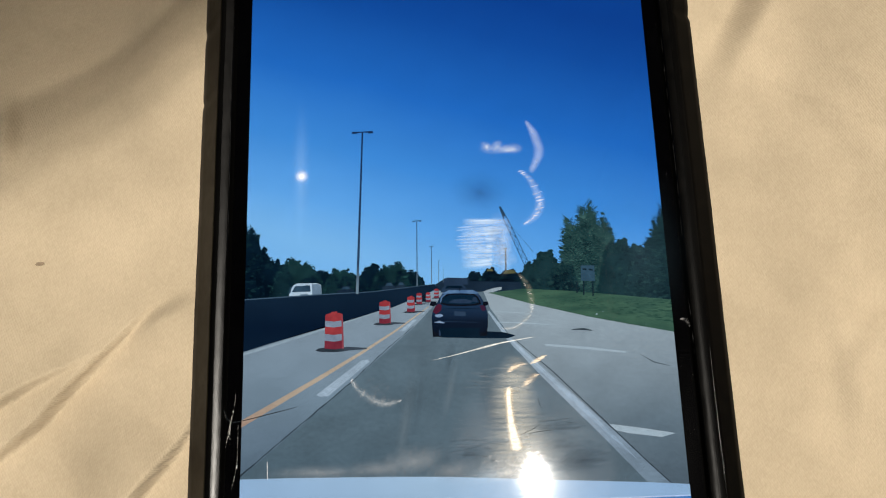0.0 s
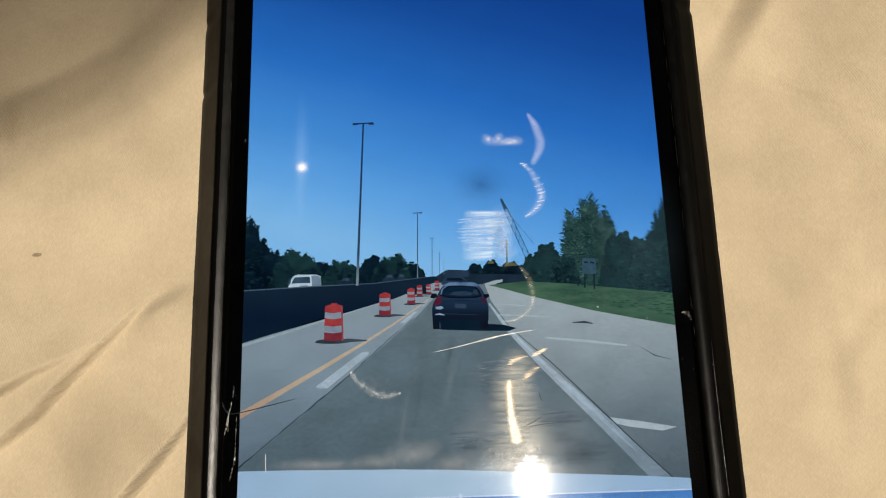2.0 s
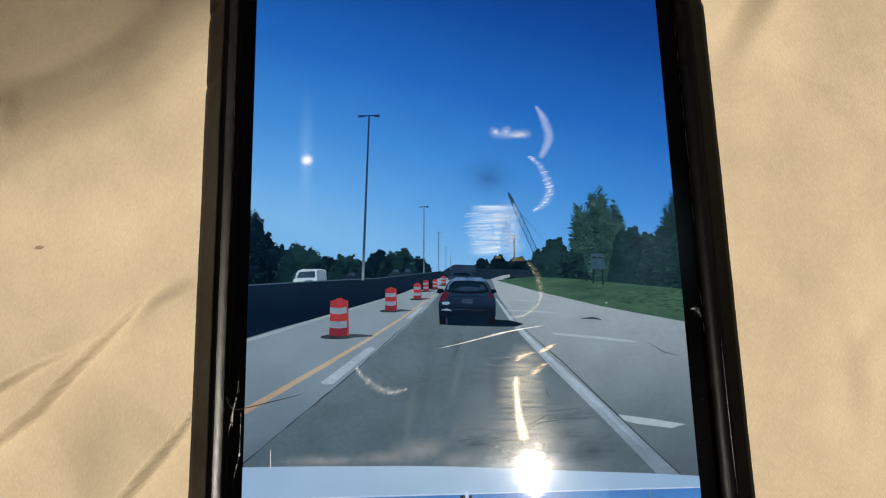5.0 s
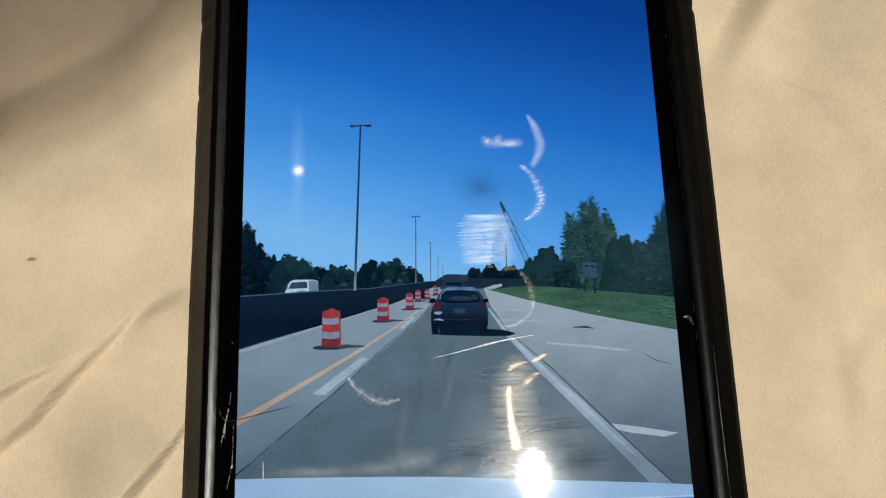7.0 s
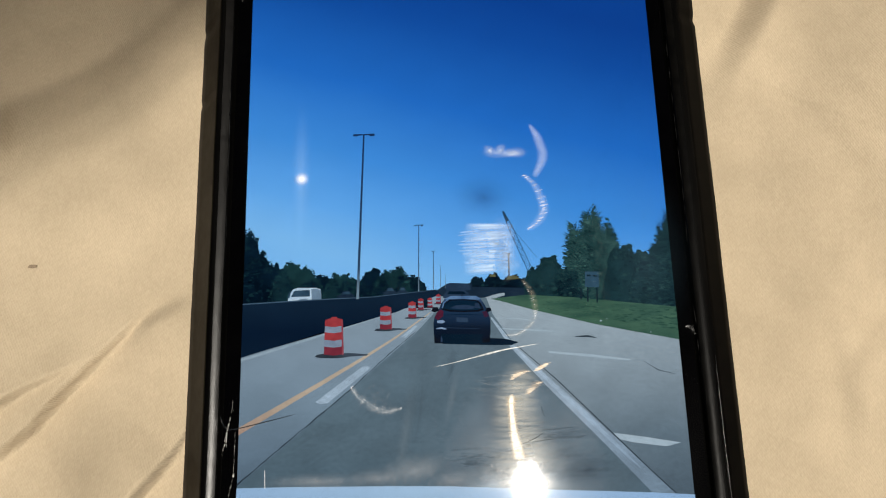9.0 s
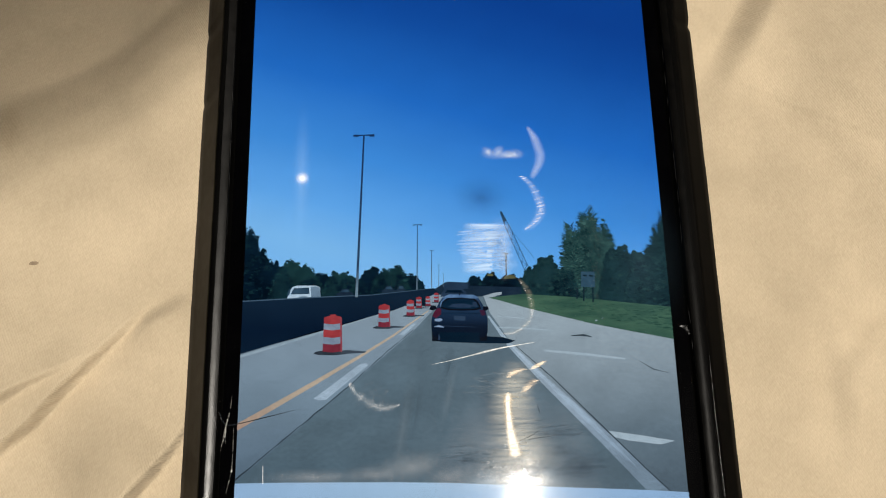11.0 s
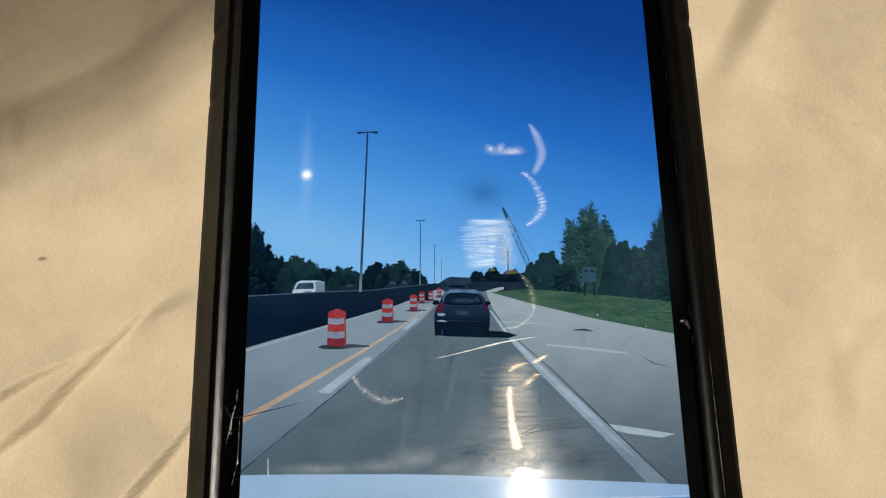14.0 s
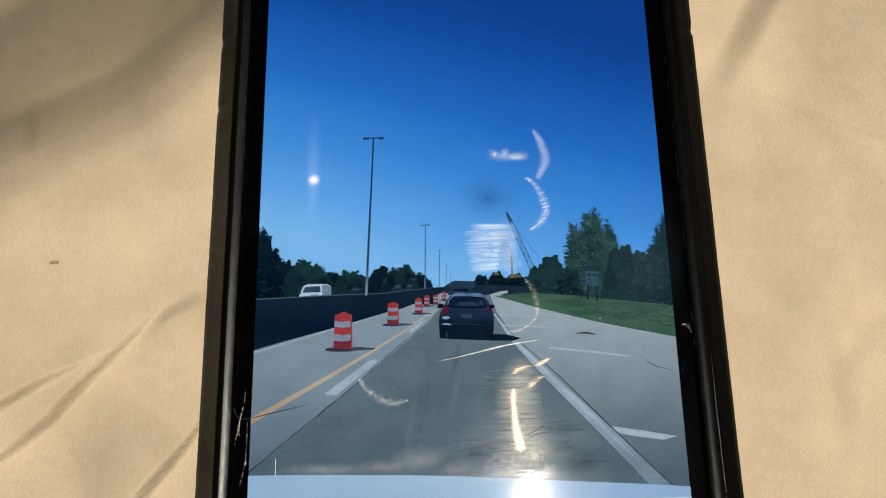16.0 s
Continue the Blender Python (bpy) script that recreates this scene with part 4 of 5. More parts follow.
# traffic ahead
CAR = lit_slope("lit_hatchback", "Y", [(0.0, (8, 18, 34)), (0.3, (15, 29, 47)), (0.42, (25, 43, 66)), (0.62, (33, 55, 81)), (0.8, (29, 51, 77)), (1.0, (84, 112, 150))], (-11.5, -5.1), 0.1)
CAR_GLASS = lit_slope("lit_rear_window", "Y", [(0.0, (16, 42, 62)), (0.5, (10, 36, 56)), (1.0, (26, 52, 74))], (-7.1, -5.6), 0.2)
UNDER = lit_pixels("lit_car_shade", (5, 24, 40), (10, 34, 50), 0.5)
TYRE = lit_pixels("lit_tyre", (12, 16, 26), (18, 24, 34), 0.8)
TAIL = lit_pixels("lit_tail_lamp", (70, 26, 46), (96, 34, 54), 1.0)
ROOF = lit_pixels("lit_car_roof", (84, 112, 148), (112, 140, 174), 1.0)
CAR_SHEEN = lit_pixels("lit_window_sheen", (38, 54, 76), (50, 68, 92), 1.2)
TAIL_DIM = lit_pixels("lit_tail_lamp_dim", (58, 30, 52), (72, 36, 58), 1.0)
SHINE = lit_pixels("lit_chrome_shine", (118, 138, 170), (166, 182, 208), 1.0)
PLATE = lit_pixels("lit_plate", (44, 62, 84), (54, 72, 94), 1.0)
LORRY = lit_pixels("lit_lorry", (34, 50, 70), (48, 66, 88), 1.0)
shapes("truck", 12, [([(-1.97, -4.79), (-1.87, -3.94), (-1.40, -3.80), (0.90, -3.93), (1.35, -4.17), (1.40, -4.87)], 0)], [LORRY], "dark lorry far ahead")
shapes("car", 13, [([(-2.46, -5.86), (-2.22, -5.25), (-1.74, -4.79), (0.56, -4.85), (1.08, -5.25), (1.36, -5.95)], 0), ([(-1.83, -5.33), (-1.51, -4.95), (0.40, -5.00), (0.77, -5.39)], 1)], [LORRY, UNDER], "dark car ahead of the hatchback")
shapes("car_shadow", 13, [([(-3.61, -11.58), (-2.08, -11.26), (3.21, -11.33), (5.86, -11.54), (7.58, -12.04), (6.58, -12.39), (3.17, -12.30), (-2.48, -12.00)], 0)], [UNDER], "dark shadow beside the hatchback")
shapes("hatchback", 14.5, [
    ([(-3.73, -10.53), (-2.52, -10.56), (-2.55, -11.92), (-3.69, -11.89)], 3), ([(2.71, -10.55), (3.77, -10.58), (3.72, -11.94), (2.73, -11.99)], 3),
    ([(-3.77, -9.18), (-3.60, -8.42), (-3.12, -7.60), (-2.64, -6.62), (-2.16, -5.94), (-1.30, -5.58), (2.06, -5.66), (2.66, -5.99), (3.24, -6.92), (3.66, -7.85), (3.91, -9.07), (3.84, -10.89), (3.36, -11.48), (-3.23, -11.38), (-3.74, -10.83)], 0),
    ([(-2.24, -6.01), (-1.30, -5.58), (2.06, -5.66), (2.74, -6.07), (2.35, -6.25), (0.37, -6.00), (-1.47, -6.03)], 5),
    ([(-2.66, -7.38), (-2.25, -6.47), (-1.39, -6.07), (0.37, -6.08), (2.20, -6.21), (2.71, -6.68), (3.13, -7.61), (2.29, -7.82), (0.31, -7.83), (-1.60, -7.71)], 3),
    ([(-2.35, -7.24), (-2.03, -6.56), (-1.24, -6.23), (0.36, -6.23), (2.04, -6.36), (2.48, -6.75), (2.84, -7.37), (2.14, -7.58), (0.31, -7.61), (-1.44, -7.49)], 1),
    ([(-1.44, -7.26), (-0.73, -6.89), (0.80, -6.85), (1.86, -7.12), (1.69, -7.42), (0.17, -7.45)], 6),
], [CAR, CAR_GLASS, UNDER, TYRE, TAIL, ROOF, CAR_SHEEN], "dark blue-grey hatchback seen from behind")
for pts in ([(-4.03, -7.58), (-3.79, -7.13), (-3.11, -7.07), (-2.97, -7.53), (-3.58, -7.74)], [(3.28, -7.76), (3.38, -7.31), (3.99, -7.32), (4.12, -7.71), (3.58, -7.92)]):
    shape("wing_mirror", 15.5, pts, TYRE, "black wing mirror")
shape("tail_lamp", 15.5, [(-3.60, -8.50), (-3.28, -7.82), (-2.73, -7.38), (-2.36, -7.62), (-2.45, -8.30), (-3.15, -8.81)], TAIL, "red tail lamp")
shape("window_pillar", 15.6, band([(-2.50, -7.23), (-2.33, -6.55), (-1.70, -6.03)], [0.16, 0.2, 0.14]), ROOF, "pale sky gleam along the window frame")
shape("window_pillar", 15.6, band([(2.35, -6.21), (2.87, -6.76), (3.14, -7.61)], [0.12, 0.16, 0.12]), CAR_SHEEN, "pale sky gleam along the window frame")
shape("window_gleam", 15.6, [(1.85, -7.27), (1.95, -6.66), (2.41, -6.67), (2.61, -7.36)], CAR_SHEEN, "pale headrest shape behind the rear window")
shape("bumper_gleam", 16.2, band([(-3.41, -9.94), (-2.73, -9.88), (-2.05, -10.05)], [0.1, 0.26, 0.1]), SHINE, "sunlit edge of the bumper")
shape("tailgate_crease", 15.5, band([(-2.30, -8.15), (0.30, -8.14), (3.03, -8.29)], [0.05, 0.1, 0.05]), UNDER, "dark crease across the tailgate")
shape("wheel_gleam", 15.8, [(-2.83, -11.00), (-2.60, -11.02), (-2.62, -11.77), (-2.85, -11.76)], CAR_SHEEN, "pale gleam beside the wheel")
shapes("tail_lamp", 16, [([(2.82, -7.83), (3.43, -7.77), (3.71, -8.46), (3.17, -8.60)], 0)], [TAIL_DIM], "dim red tail lamp")
shapes("number_plate", 16, [([(-0.64, -8.50), (0.89, -8.62), (0.87, -9.22), (-0.66, -9.10)], 0)], [PLATE], "pale plate with no readable writing")
shapes("chrome_shine", 16, [([(-3.30, -8.88), (-2.47, -8.83), (-2.17, -9.06), (-2.63, -9.28), (-3.24, -9.19)], 0), ([(-3.41, -9.91), (-2.04, -9.82), (2.50, -10.10), (2.50, -10.14), (-2.04, -9.90), (-3.41, -9.98)], 1)], [SHINE, CAR_SHEEN], "sunlit gleam on the bumper")
shapes("bumper", 16, [([(-2.82, -10.71), (2.85, -10.86), (2.44, -11.76), (-2.54, -11.62)], 0)], [UNDER], "black lower bumper")
shapes("antenna", 16, [(band([(0.15, -5.69), (0.24, -5.30)], [0.16, 0.08]), 0)], [TYRE], "short roof antenna")

# bonnet and the strip of small pictures under the film
BONNET = lit_slope("lit_bonnet", "X", [(0.0, (156, 182, 212)), (0.5, (176, 197, 218)), (1.0, (158, 184, 214))], (-30, 30), 0.2, 0.0, 0.05)
E2 = -33.45
shape("bonnet", 17, [(-SW, -29.45), (-23.0, -29.5), (-16.0, -29.65), (-9.0, -29.8), (-2.0, -30.05), (4.0, -30.42), (13.0, -30.98), (19.0, -31.32), (24.0, -31.62), (SW, -32.02), (SW, E2), (-SW, E2)], BONNET, "pale bonnet of the filming car")
STRIP = lit_slope("lit_small_sky", "Y", [(0.0, (120, 168, 216)), (0.6, (88, 146, 208)), (1.0, (74, 128, 196))], (-39.2, -32.7), 0.1)
STRIP_B = lit_slope("lit_small_sky_pale", "Y", [(0.0, (132, 178, 218)), (0.6, (100, 156, 212)), (1.0, (86, 140, 202))], (-39.2, -32.7), 0.1)
EDGE = lit_pixels("lit_strip_edge", (196, 206, 232), (214, 222, 240), 0.6)
shape("strip_edge", 18, [(-SW, E2 + 0.12), (SW, E2 + 0.12), (SW, E2 - 0.05), (-SW, E2 - 0.05)], EDGE, "thin white rim of the film strip")
for i in range(5):
    x0 = -SW + i * 11.7 + (0 if i else 0)
    x1 = min(SW, x0 + 11.7)
    shape("thumbnail", 17, [(x0, E2 - 0.05), (x1, E2 - 0.05), (x1, -40.2), (x0, -40.2)], STRIP if i % 2 == 0 else STRIP_B, "small picture of the motorway sky")
    shapes("thumbnail_pole", 18, [(band([(x0 + 5.2, E2 - 0.1), (x0 + 5.2, -38.2)], 0.09), 0)], [STEEL], "tiny lamp post")
    foliage("thumbnail_tree", 18, [((x0 + 2.5, -36.6), 2.4, -36.4), ((x0 + 8.6, -36.3), 2.9, -36.0)], -38.2, DARK_TREE, 60 + i, 40, 0.22, "tiny dark trees")
    shape("thumbnail_road", 19, [(x0, -37.3), (x1, -37.1), (x1, -40.2), (x0, -40.2)], LANE, "tiny grey road")
SIGN_Y = lit_pixels("lit_small_sign", (150, 112, 40), (170, 126, 48), 1.0)
for x in (-26.1, -0.9):
    shapes("thumbnail_sign", 19, [([(x - 0.7, E2 - 0.15), (x + 0.8, E2 - 0.15), (x + 0.8, E2 - 1.35), (x - 0.7, E2 - 1.35)], 1), ([(x - 0.7, E2 - 0.75), (x + 0.8, E2 - 0.75), (x + 0.8, E2 - 1.35), (x - 0.7, E2 - 1.35)], 0)], [SIGN_Y, POST], "tiny dark and yellow road sign")
shape("playhead", 20, [(-0.92, E2 + 0.3), (-0.7, E2 + 0.42), (-0.48, E2 + 0.3), (-0.48, -40.2), (-0.92, -40.2)], EDGE, "white play marker")
shape("toolbar", 17, [(-SW, -40.2), (SW, -40.2), (SW, S0), (-SW, S0)], EDGE, "plain white tool bar")

# ---- the cover glass, its scratches, cracks and painted glints ----
glass = plate("cover_glass", 0.0, TOP + 0.36, TOP + 0.44, GLASS, phone, "scratched and cracked cover glass")
glass.visible_shadow = False
GK = 51          # just over the glass's upper side
CRACK = scatter("cracked_glass", (0.95, 0.93, 0.88), 0.42, 2.2, (1, 1, 1), 0.40, 0.56)
CRACK_DARK = solid("crack_shade", (0.012, 0.016, 0.022), (0.03, 0.035, 0.04), 0.8, 1.0, gloss=0.0)


SLASH = soft_band("hairline_glass", (240, 242, 240), 1.0, 0.6, 1.2, (1, 1, 1))
SCUFF = scatter("scuffed_glass", (0.9, 0.9, 0.9), 0.03, 1.2, (1, 0.4, 1), 0.45, 0.7)


def curve(points, n=40):
    """A smooth run through a few points."""
    out_pts = []
    for i in range(n + 1):
        u = i / n * (len(points) - 1)
        k = min(int(u), len(points) - 2)
        f = u - k
        p0, p1, p2, p3 = (points[max(0, min(len(points) - 1, k + d))] for d in (-1, 0, 1, 2))
        out_pts.append(tuple(0.5 * (2 * p1[a] + (p2[a] - p0[a]) * f + (2 * p0[a] - 5 * p1[a] + 4 * p2[a] - p3[a]) * f * f + (3 * p1[a] - p0[a] - 3 * p2[a] + p3[a]) * f ** 3) for a in (0, 1)))
    return out_pts


def feathered(name, path, reach, count, tilt, mat, seed, label, width=0.06, lean=1.0):
    """A run of fine cross-strokes along a path: a rubbed scratch, its sun glitter drawn as pale strokes."""
    rng = random.Random(seed)
    run = curve(path, 60)
    polys = []
    for i in range(count):
        u = (i + rng.random()) / count
        p = run[min(60, int(u * 60))]
        full = math.sin(math.pi * min(1, max(0, u))) ** 0.5
        r = reach * (0.25 + 0.75 * rng.random()) * (0.35 + 0.65 * full)
        a = radians(tilt + rng.uniform(-9, 9))
        d = (math.cos(a) * r, math.sin(a) * r)
        w = width * (0.5 + rng.random())
        polys.append((band([(p[0] - d[0] * lean, p[1] - d[1] * lean), p, (p[0] + d[0], p[1] + d[1])], [w * 0.2, w, w * 0.2]), 0))
    return tagged(shapes(name, GK, polys, [mat], label, glass, jitter=0.01, inside=False), kind="stuff")


def stroke(name, path, widths, mat, label, n=30, k=GK):
    run = curve(path, n)
    ws = [widths[min(len(widths) - 1, int(i / n * (len(widths) - 1)))] * (1 - (i / n * (len(widths) - 1)) % 1) + widths[min(len(widths) - 1, int(i / n * (len(widths) - 1)) + 1)] * ((i / n * (len(widths) - 1)) % 1) for i in range(n + 1)]
    verts, faces = [], []
    for i, p in enumerate(run):
        a, b = run[max(0, i - 1)], run[min(n, i + 1)]
        d = Vector((b[0] - a[0], b[1] - a[1])).normalized()
        w = ws[i] / 2
        verts += [(p[0] - d.y * w, p[1] + d.x * w, layer(k)), (p[0] + d.y * w, p[1] - d.x * w, layer(k))]
        if i:
            faces.append((2 * i - 2, 2 * i - 1, 2 * i + 1, 2 * i))
    ob = link_mesh(name, verts, faces, [mat], parent=glass, label=label)
    uv = ob.data.uv_layers.new(name="along")
    for loop in ob.data.loops:
        uv.data[loop.index].uv = (loop.vertex_index % 2, (loop.vertex_index // 2) / n)
    return ob


def scuffs(name, c, rx, ry, count, tilt, reach, width, mat, seed, label, spread=10):
    """Short fine strokes scattered over a patch of the glass, thinning out from its middle."""
    rng = random.Random(seed)
    polys = []
    for _ in range(count):
        a, r = rng.uniform(0, math.tau), rng.random() ** 0.75
        p = (c[0] + rx * r * math.cos(a), c[1] + ry * r * math.sin(a))
        t = radians(tilt + rng.gauss(0, spread))
        d = (math.cos(t) * reach * rng.uniform(0.3, 1), math.sin(t) * reach * rng.uniform(0.3, 1))
        w = width * rng.uniform(0.4, 1.2)
        polys.append((band([(p[0] - d[0], p[1] - d[1]), p, (p[0] + d[0], p[1] + d[1])], [w * 0.15, w, w * 0.15]), 0))
    return tagged(shapes(name, GK, polys, [mat], label, glass, jitter=0.01, inside=False), kind="stuff")


THIN = scatter("thin_scratch", (0.95, 0.95, 0.95), 0.12, 2.0, (1, 1, 1), 0.3, 0.7)
FEATHER = scatter("feathered_scratch", (0.94, 0.96, 1.0), 0.34, 2.4, (1, 1, 1), 0.3, 0.7)
FINE = scatter("fine_scratch", (0.95, 0.97, 1.0), 0.55, 3.0, (1, 1, 1), 0.2, 0.6)
SPARK = scatter("sparkling_scratch", (0.93, 0.95, 1.0), 0.6, 1.6, (0.6, 1.4, 1), 0.30, 0.68)
# arcs of sun glint off curved scratches, put into pale ribbons and strokes
ARC_BAND = soft_band("rubbed_glint", (206, 218, 248), 0.34, 0.35, 0.9, (0.6, 1.4, 1))
stroke("scratch", [(10.56, 18.75), (11.66, 16.67), (12.22, 13.78), (10.84, 10.79)], [0.5, 1.7, 2.0, 1.0], ARC_BAND, "curved rubbed scratch with its white glint painted in")
ARC_FAINT = soft_band("rubbed_glint_faint", (214, 224, 250), 0.2, 0.5, 2.6, (0.4, 2.4, 1))
ARC_PATH = [(9.27, 11.24), (10.64, 9.96), (11.56, 7.96), (11.93, 6.15), (11.04, 4.39), (9.32, 3.22)]
stroke("scratch", ARC_PATH, [0.4, 1.2, 1.6, 2.0, 1.6, 0.6], ARC_FAINT, "curved rubbed scratch with its white glint painted in")
feathered("scratch", ARC_PATH, 0.85, 20, 14, SPARK, 2, "curved feathered scratch with its glitter painted in", 0.2, 0.8)
feathered("scratch", ARC_PATH, 1.5, 14, 8, THIN, 6, "curved feathered scratch with its glitter painted in", 0.08, 1.0)
feathered("scratch", [(-14.74, -17.33), (-13.55, -18.80), (-11.65, -20.16), (-9.74, -20.51), (-8.11, -20.12)], 0.8, 170, 72, FEATHER, 3, "small curved scratch with its glitter painted in", 0.055, 0.9)
feathered("scratch", [(8.54, -3.97), (9.90, -7.09), (9.62, -9.37), (7.41, -10.98), (5.50, -11.08)], 0.5, 26, 18, SPARK, 4, "faint curved scratch with its glint painted in", 0.1, 0.9)
# warm glow along the lower arc, painted as a faint ribbon
ARC_WARM = soft_band("rubbed_glint_warm", (250, 240, 214), 0.1, 0.9, 1.6, (0.5, 2.0, 1))
stroke("scratch", [(8.2, -3.4), (9.5, -5.2), (9.95, -7.2), (9.55, -9.3), (7.6, -10.9), (5.6, -11.1)], [0.4, 1.1, 1.3, 1.1, 0.8, 0.4], ARC_WARM, "faint curved scratch with its glint painted in")
# sun glint off a patch of level scratches, painted as pale lines
RUB_LINE = soft_band("rubbed_line_glint", (236, 242, 252), 0.3, 0.7, 0.9, (0.35, 2.0, 1))
rng = random.Random(8)
for i in range(11):
    f = i / 10
    a = [p + (q - p) * f for p, q in zip((0.3, 3.1), (0.3, -1.2))]
    b = [p + (q - p) * f for p, q in zip((6.97, 3.52), (7.69, -1.6))]
    a[0] += rng.uniform(-0.6, 0.9)
    b[0] += rng.uniform(-1.1, 0.6)
    run_ = [a, ((a[0] + b[0]) / 2, (a[1] + b[1]) / 2 + rng.uniform(0.0, 0.15)), b]
    stroke("scratch", run_, [0.2, rng.uniform(0.4, 0.62), 0.34], RUB_LINE, "fine level scratches with their sun glint painted in")
# the patch's white sheen, put into the colour of soft blots
WHITE_RUB = soft_disc("rubbed_glass_glint", (230, 240, 252), 0.8, 0.5, lamp=False, stretch=(0.2, 2.6, 1))
RUB_FIELD = soft_band("rubbed_field_glint", (226, 240, 250), 0.58, 0.9, 0.55, (0.12, 3.0, 1), hard=1.7)
stroke("glint_patch", [(4.34, 4.38), (4.21, 1.49), (4.50, -2.77)], [6.8, 7.8, 8.4], RUB_FIELD, "patch of scratched glass with its sun glint painted in")
for c, rx, ry, turn in (((5.92, 1.30), 2.2, 4.4, 0), ((6.36, -0.93), 1.6, 3.2, 0)):
    blot("glint_patch", GK, c, rx, ry, WHITE_RUB, turn, glass, "patch of scratched glass with its sun glint painted in")
stroke("crack", [(-4.07, -15.06), (-1.43, -14.55), (1.22, -13.96), (3.27, -13.49), (5.40, -13.03), (7.85, -12.65), (10.60, -12.27)], [0.05, 0.12, 0.2, 0.42, 0.26, 0.16, 0.04], SLASH, "long bright hairline crack")

# sun glint along scratches, painted as pale diffuse strokes above the sun's mirror image
GLOW = soft_band("painted_glint", (255, 249, 236), 1.6, 0.4, 1.3, (0.3, 2.6, 1))
WARM = soft_band("painted_glint_rim", (255, 226, 182), 0.5, 0.6, 1.6, (0.3, 2.2, 1))
AMBER = soft_band("painted_short_glint", (255, 222, 186), 0.34, 1.0, 1.8, (0.3, 2.6, 1))
EMBER = scatter("painted_warm_sparkle", (1.0, 0.88, 0.72), 0.6, 1.6, (0.5, 2.0, 1), 0.3, 0.65)
# haze round the glint, put into the colour of a wide pale ribbon
HAZE = soft_band("painted_haze", (246, 240, 224), 0.32, 0.8, 0.9, (0.2, 2.4, 1))
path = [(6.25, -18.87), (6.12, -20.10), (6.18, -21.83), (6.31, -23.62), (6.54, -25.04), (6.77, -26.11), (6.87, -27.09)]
stroke("glint_haze", [(8.3, -14.59), *[(px + 0.6, py) for px, py in path], (7.8, -29.26)], [5.0, 7.0, 8.0, 8.5, 9.5, 10.5, 12.0, 13.0], HAZE, "pale haze painted over the scuffed glass round the glint", k=GK - 0.5)
stroke("glint_rim", path, [2.0, 1.7, 1.5, 1.7, 2.0, 2.4, 2.6], WARM, "warm rim painted round the sun glint")
stroke("glint", path, [1.0, 0.85, 0.95, 1.3, 1.7, 1.9, 2.2], GLOW, "white sun glint painted along a scratch", k=GK + 1)
feathered("glint_fringe", path, 0.8, 60, 6, EMBER, 11, "ragged fringe of the painted sun glint", 0.14)
feathered("glint_fringe", path[3:], 1.5, 40, 4, FINE, 16, "ragged fringe of the painted sun glint", 0.08)
for run_, w in ((((6.35, -16.90), (6.91, -16.40), (7.60, -16.05), (8.58, -15.93)), 1.0), (((8.27, -18.85), (8.91, -18.15), (9.61, -17.58), (10.15, -17.38)), 1.2), (((9.71, -15.82), (10.42, -15.33), (11.21, -14.90)), 0.8)):
    stroke("glint_rim", list(run_), [w * 0.6, w * 1.2, w * 0.6], AMBER, "short scratch with its warm sun glint painted in")
    feathered("glint_fringe", list(run_), 1.0, 34, 9, EMBER, 18, "short scratch with its warm sun glint painted in", 0.1)
# glow of the sun's mirror image, painted as white blots under the glass
SUN_GLOW = soft_disc("painted_sun_glow", (255, 250, 240), 0.9, 0.8, lamp=False, stretch=(0.7, 1.0, 1))
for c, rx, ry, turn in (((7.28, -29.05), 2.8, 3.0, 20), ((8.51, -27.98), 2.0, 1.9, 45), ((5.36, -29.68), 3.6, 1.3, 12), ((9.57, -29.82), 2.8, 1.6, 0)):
    blot("glint_glow", 40, c, rx, ry, SUN_GLOW, turn, glass, "white glow painted round the sun's mirror image")
# wider pale haze about that glow, painted the same way
SUN_VEIL = soft_disc("painted_sun_haze", (206, 228, 250), 0.4, 0.9, lamp=False, stretch=(0.5, 1.6, 1))
for c, rx, ry, turn in (((3.4, -29.8), 5.6, 2.0, 8), ((10.6, -29.8), 3.6, 2.4, 0), ((8.6, -27.2), 2.6, 2.6, 30)):
    blot("glint_veil", 40, c, rx, ry, SUN_VEIL, turn, glass, "pale haze painted round the sun's mirror image")
DARK_LINE = scatter("dull_scratch", (0.03, 0.04, 0.05), 0.32, 2.0, (1, 1, 1), 0.3, 0.7)
DUSK = soft_disc("dark_blot", (40, 52, 66), 0.5, 0.6, lamp=False, stretch=(0.3, 2.5, 1))
scuffs("glint_scratch", (6.28, -18.22), 5.5, 2.2, 90, -8, 1.5, 0.07, THIN, 12, "fine level scratches round the glint")
scuffs("glint_scratch", (6.70, -24.69), 6.5, 2.8, 150, 4, 1.4, 0.08, THIN, 13, "fine level scratches round the glint")
scuffs("glint_scratch", (4.4, -29.1), 5.5, 1.7, 700, 34, 0.42, 0.045, THIN, 14, "dense fine scratches lit by the sun", 14)
scuffs("glint_scratch", (6.2, -28.9), 4.4, 1.9, 420, 34, 0.3, 0.035, SPARK, 28, "dense fine scratches lit by the sun", 22)
scuffs("dull_scratch", (3.6, -28.2), 4.6, 1.5, 260, 30, 0.5, 0.05, DARK_LINE, 29, "fine dark scratches on the glass", 16)
# sun sparkle drawn as tiny pale strokes
scuffs("glint_scratch", (9.49, -27.45), 3.6, 1.9, 70, 20, 0.12, 0.07, SPARK, 15, "sparkle specks painted near the sun's mirror image", 60)
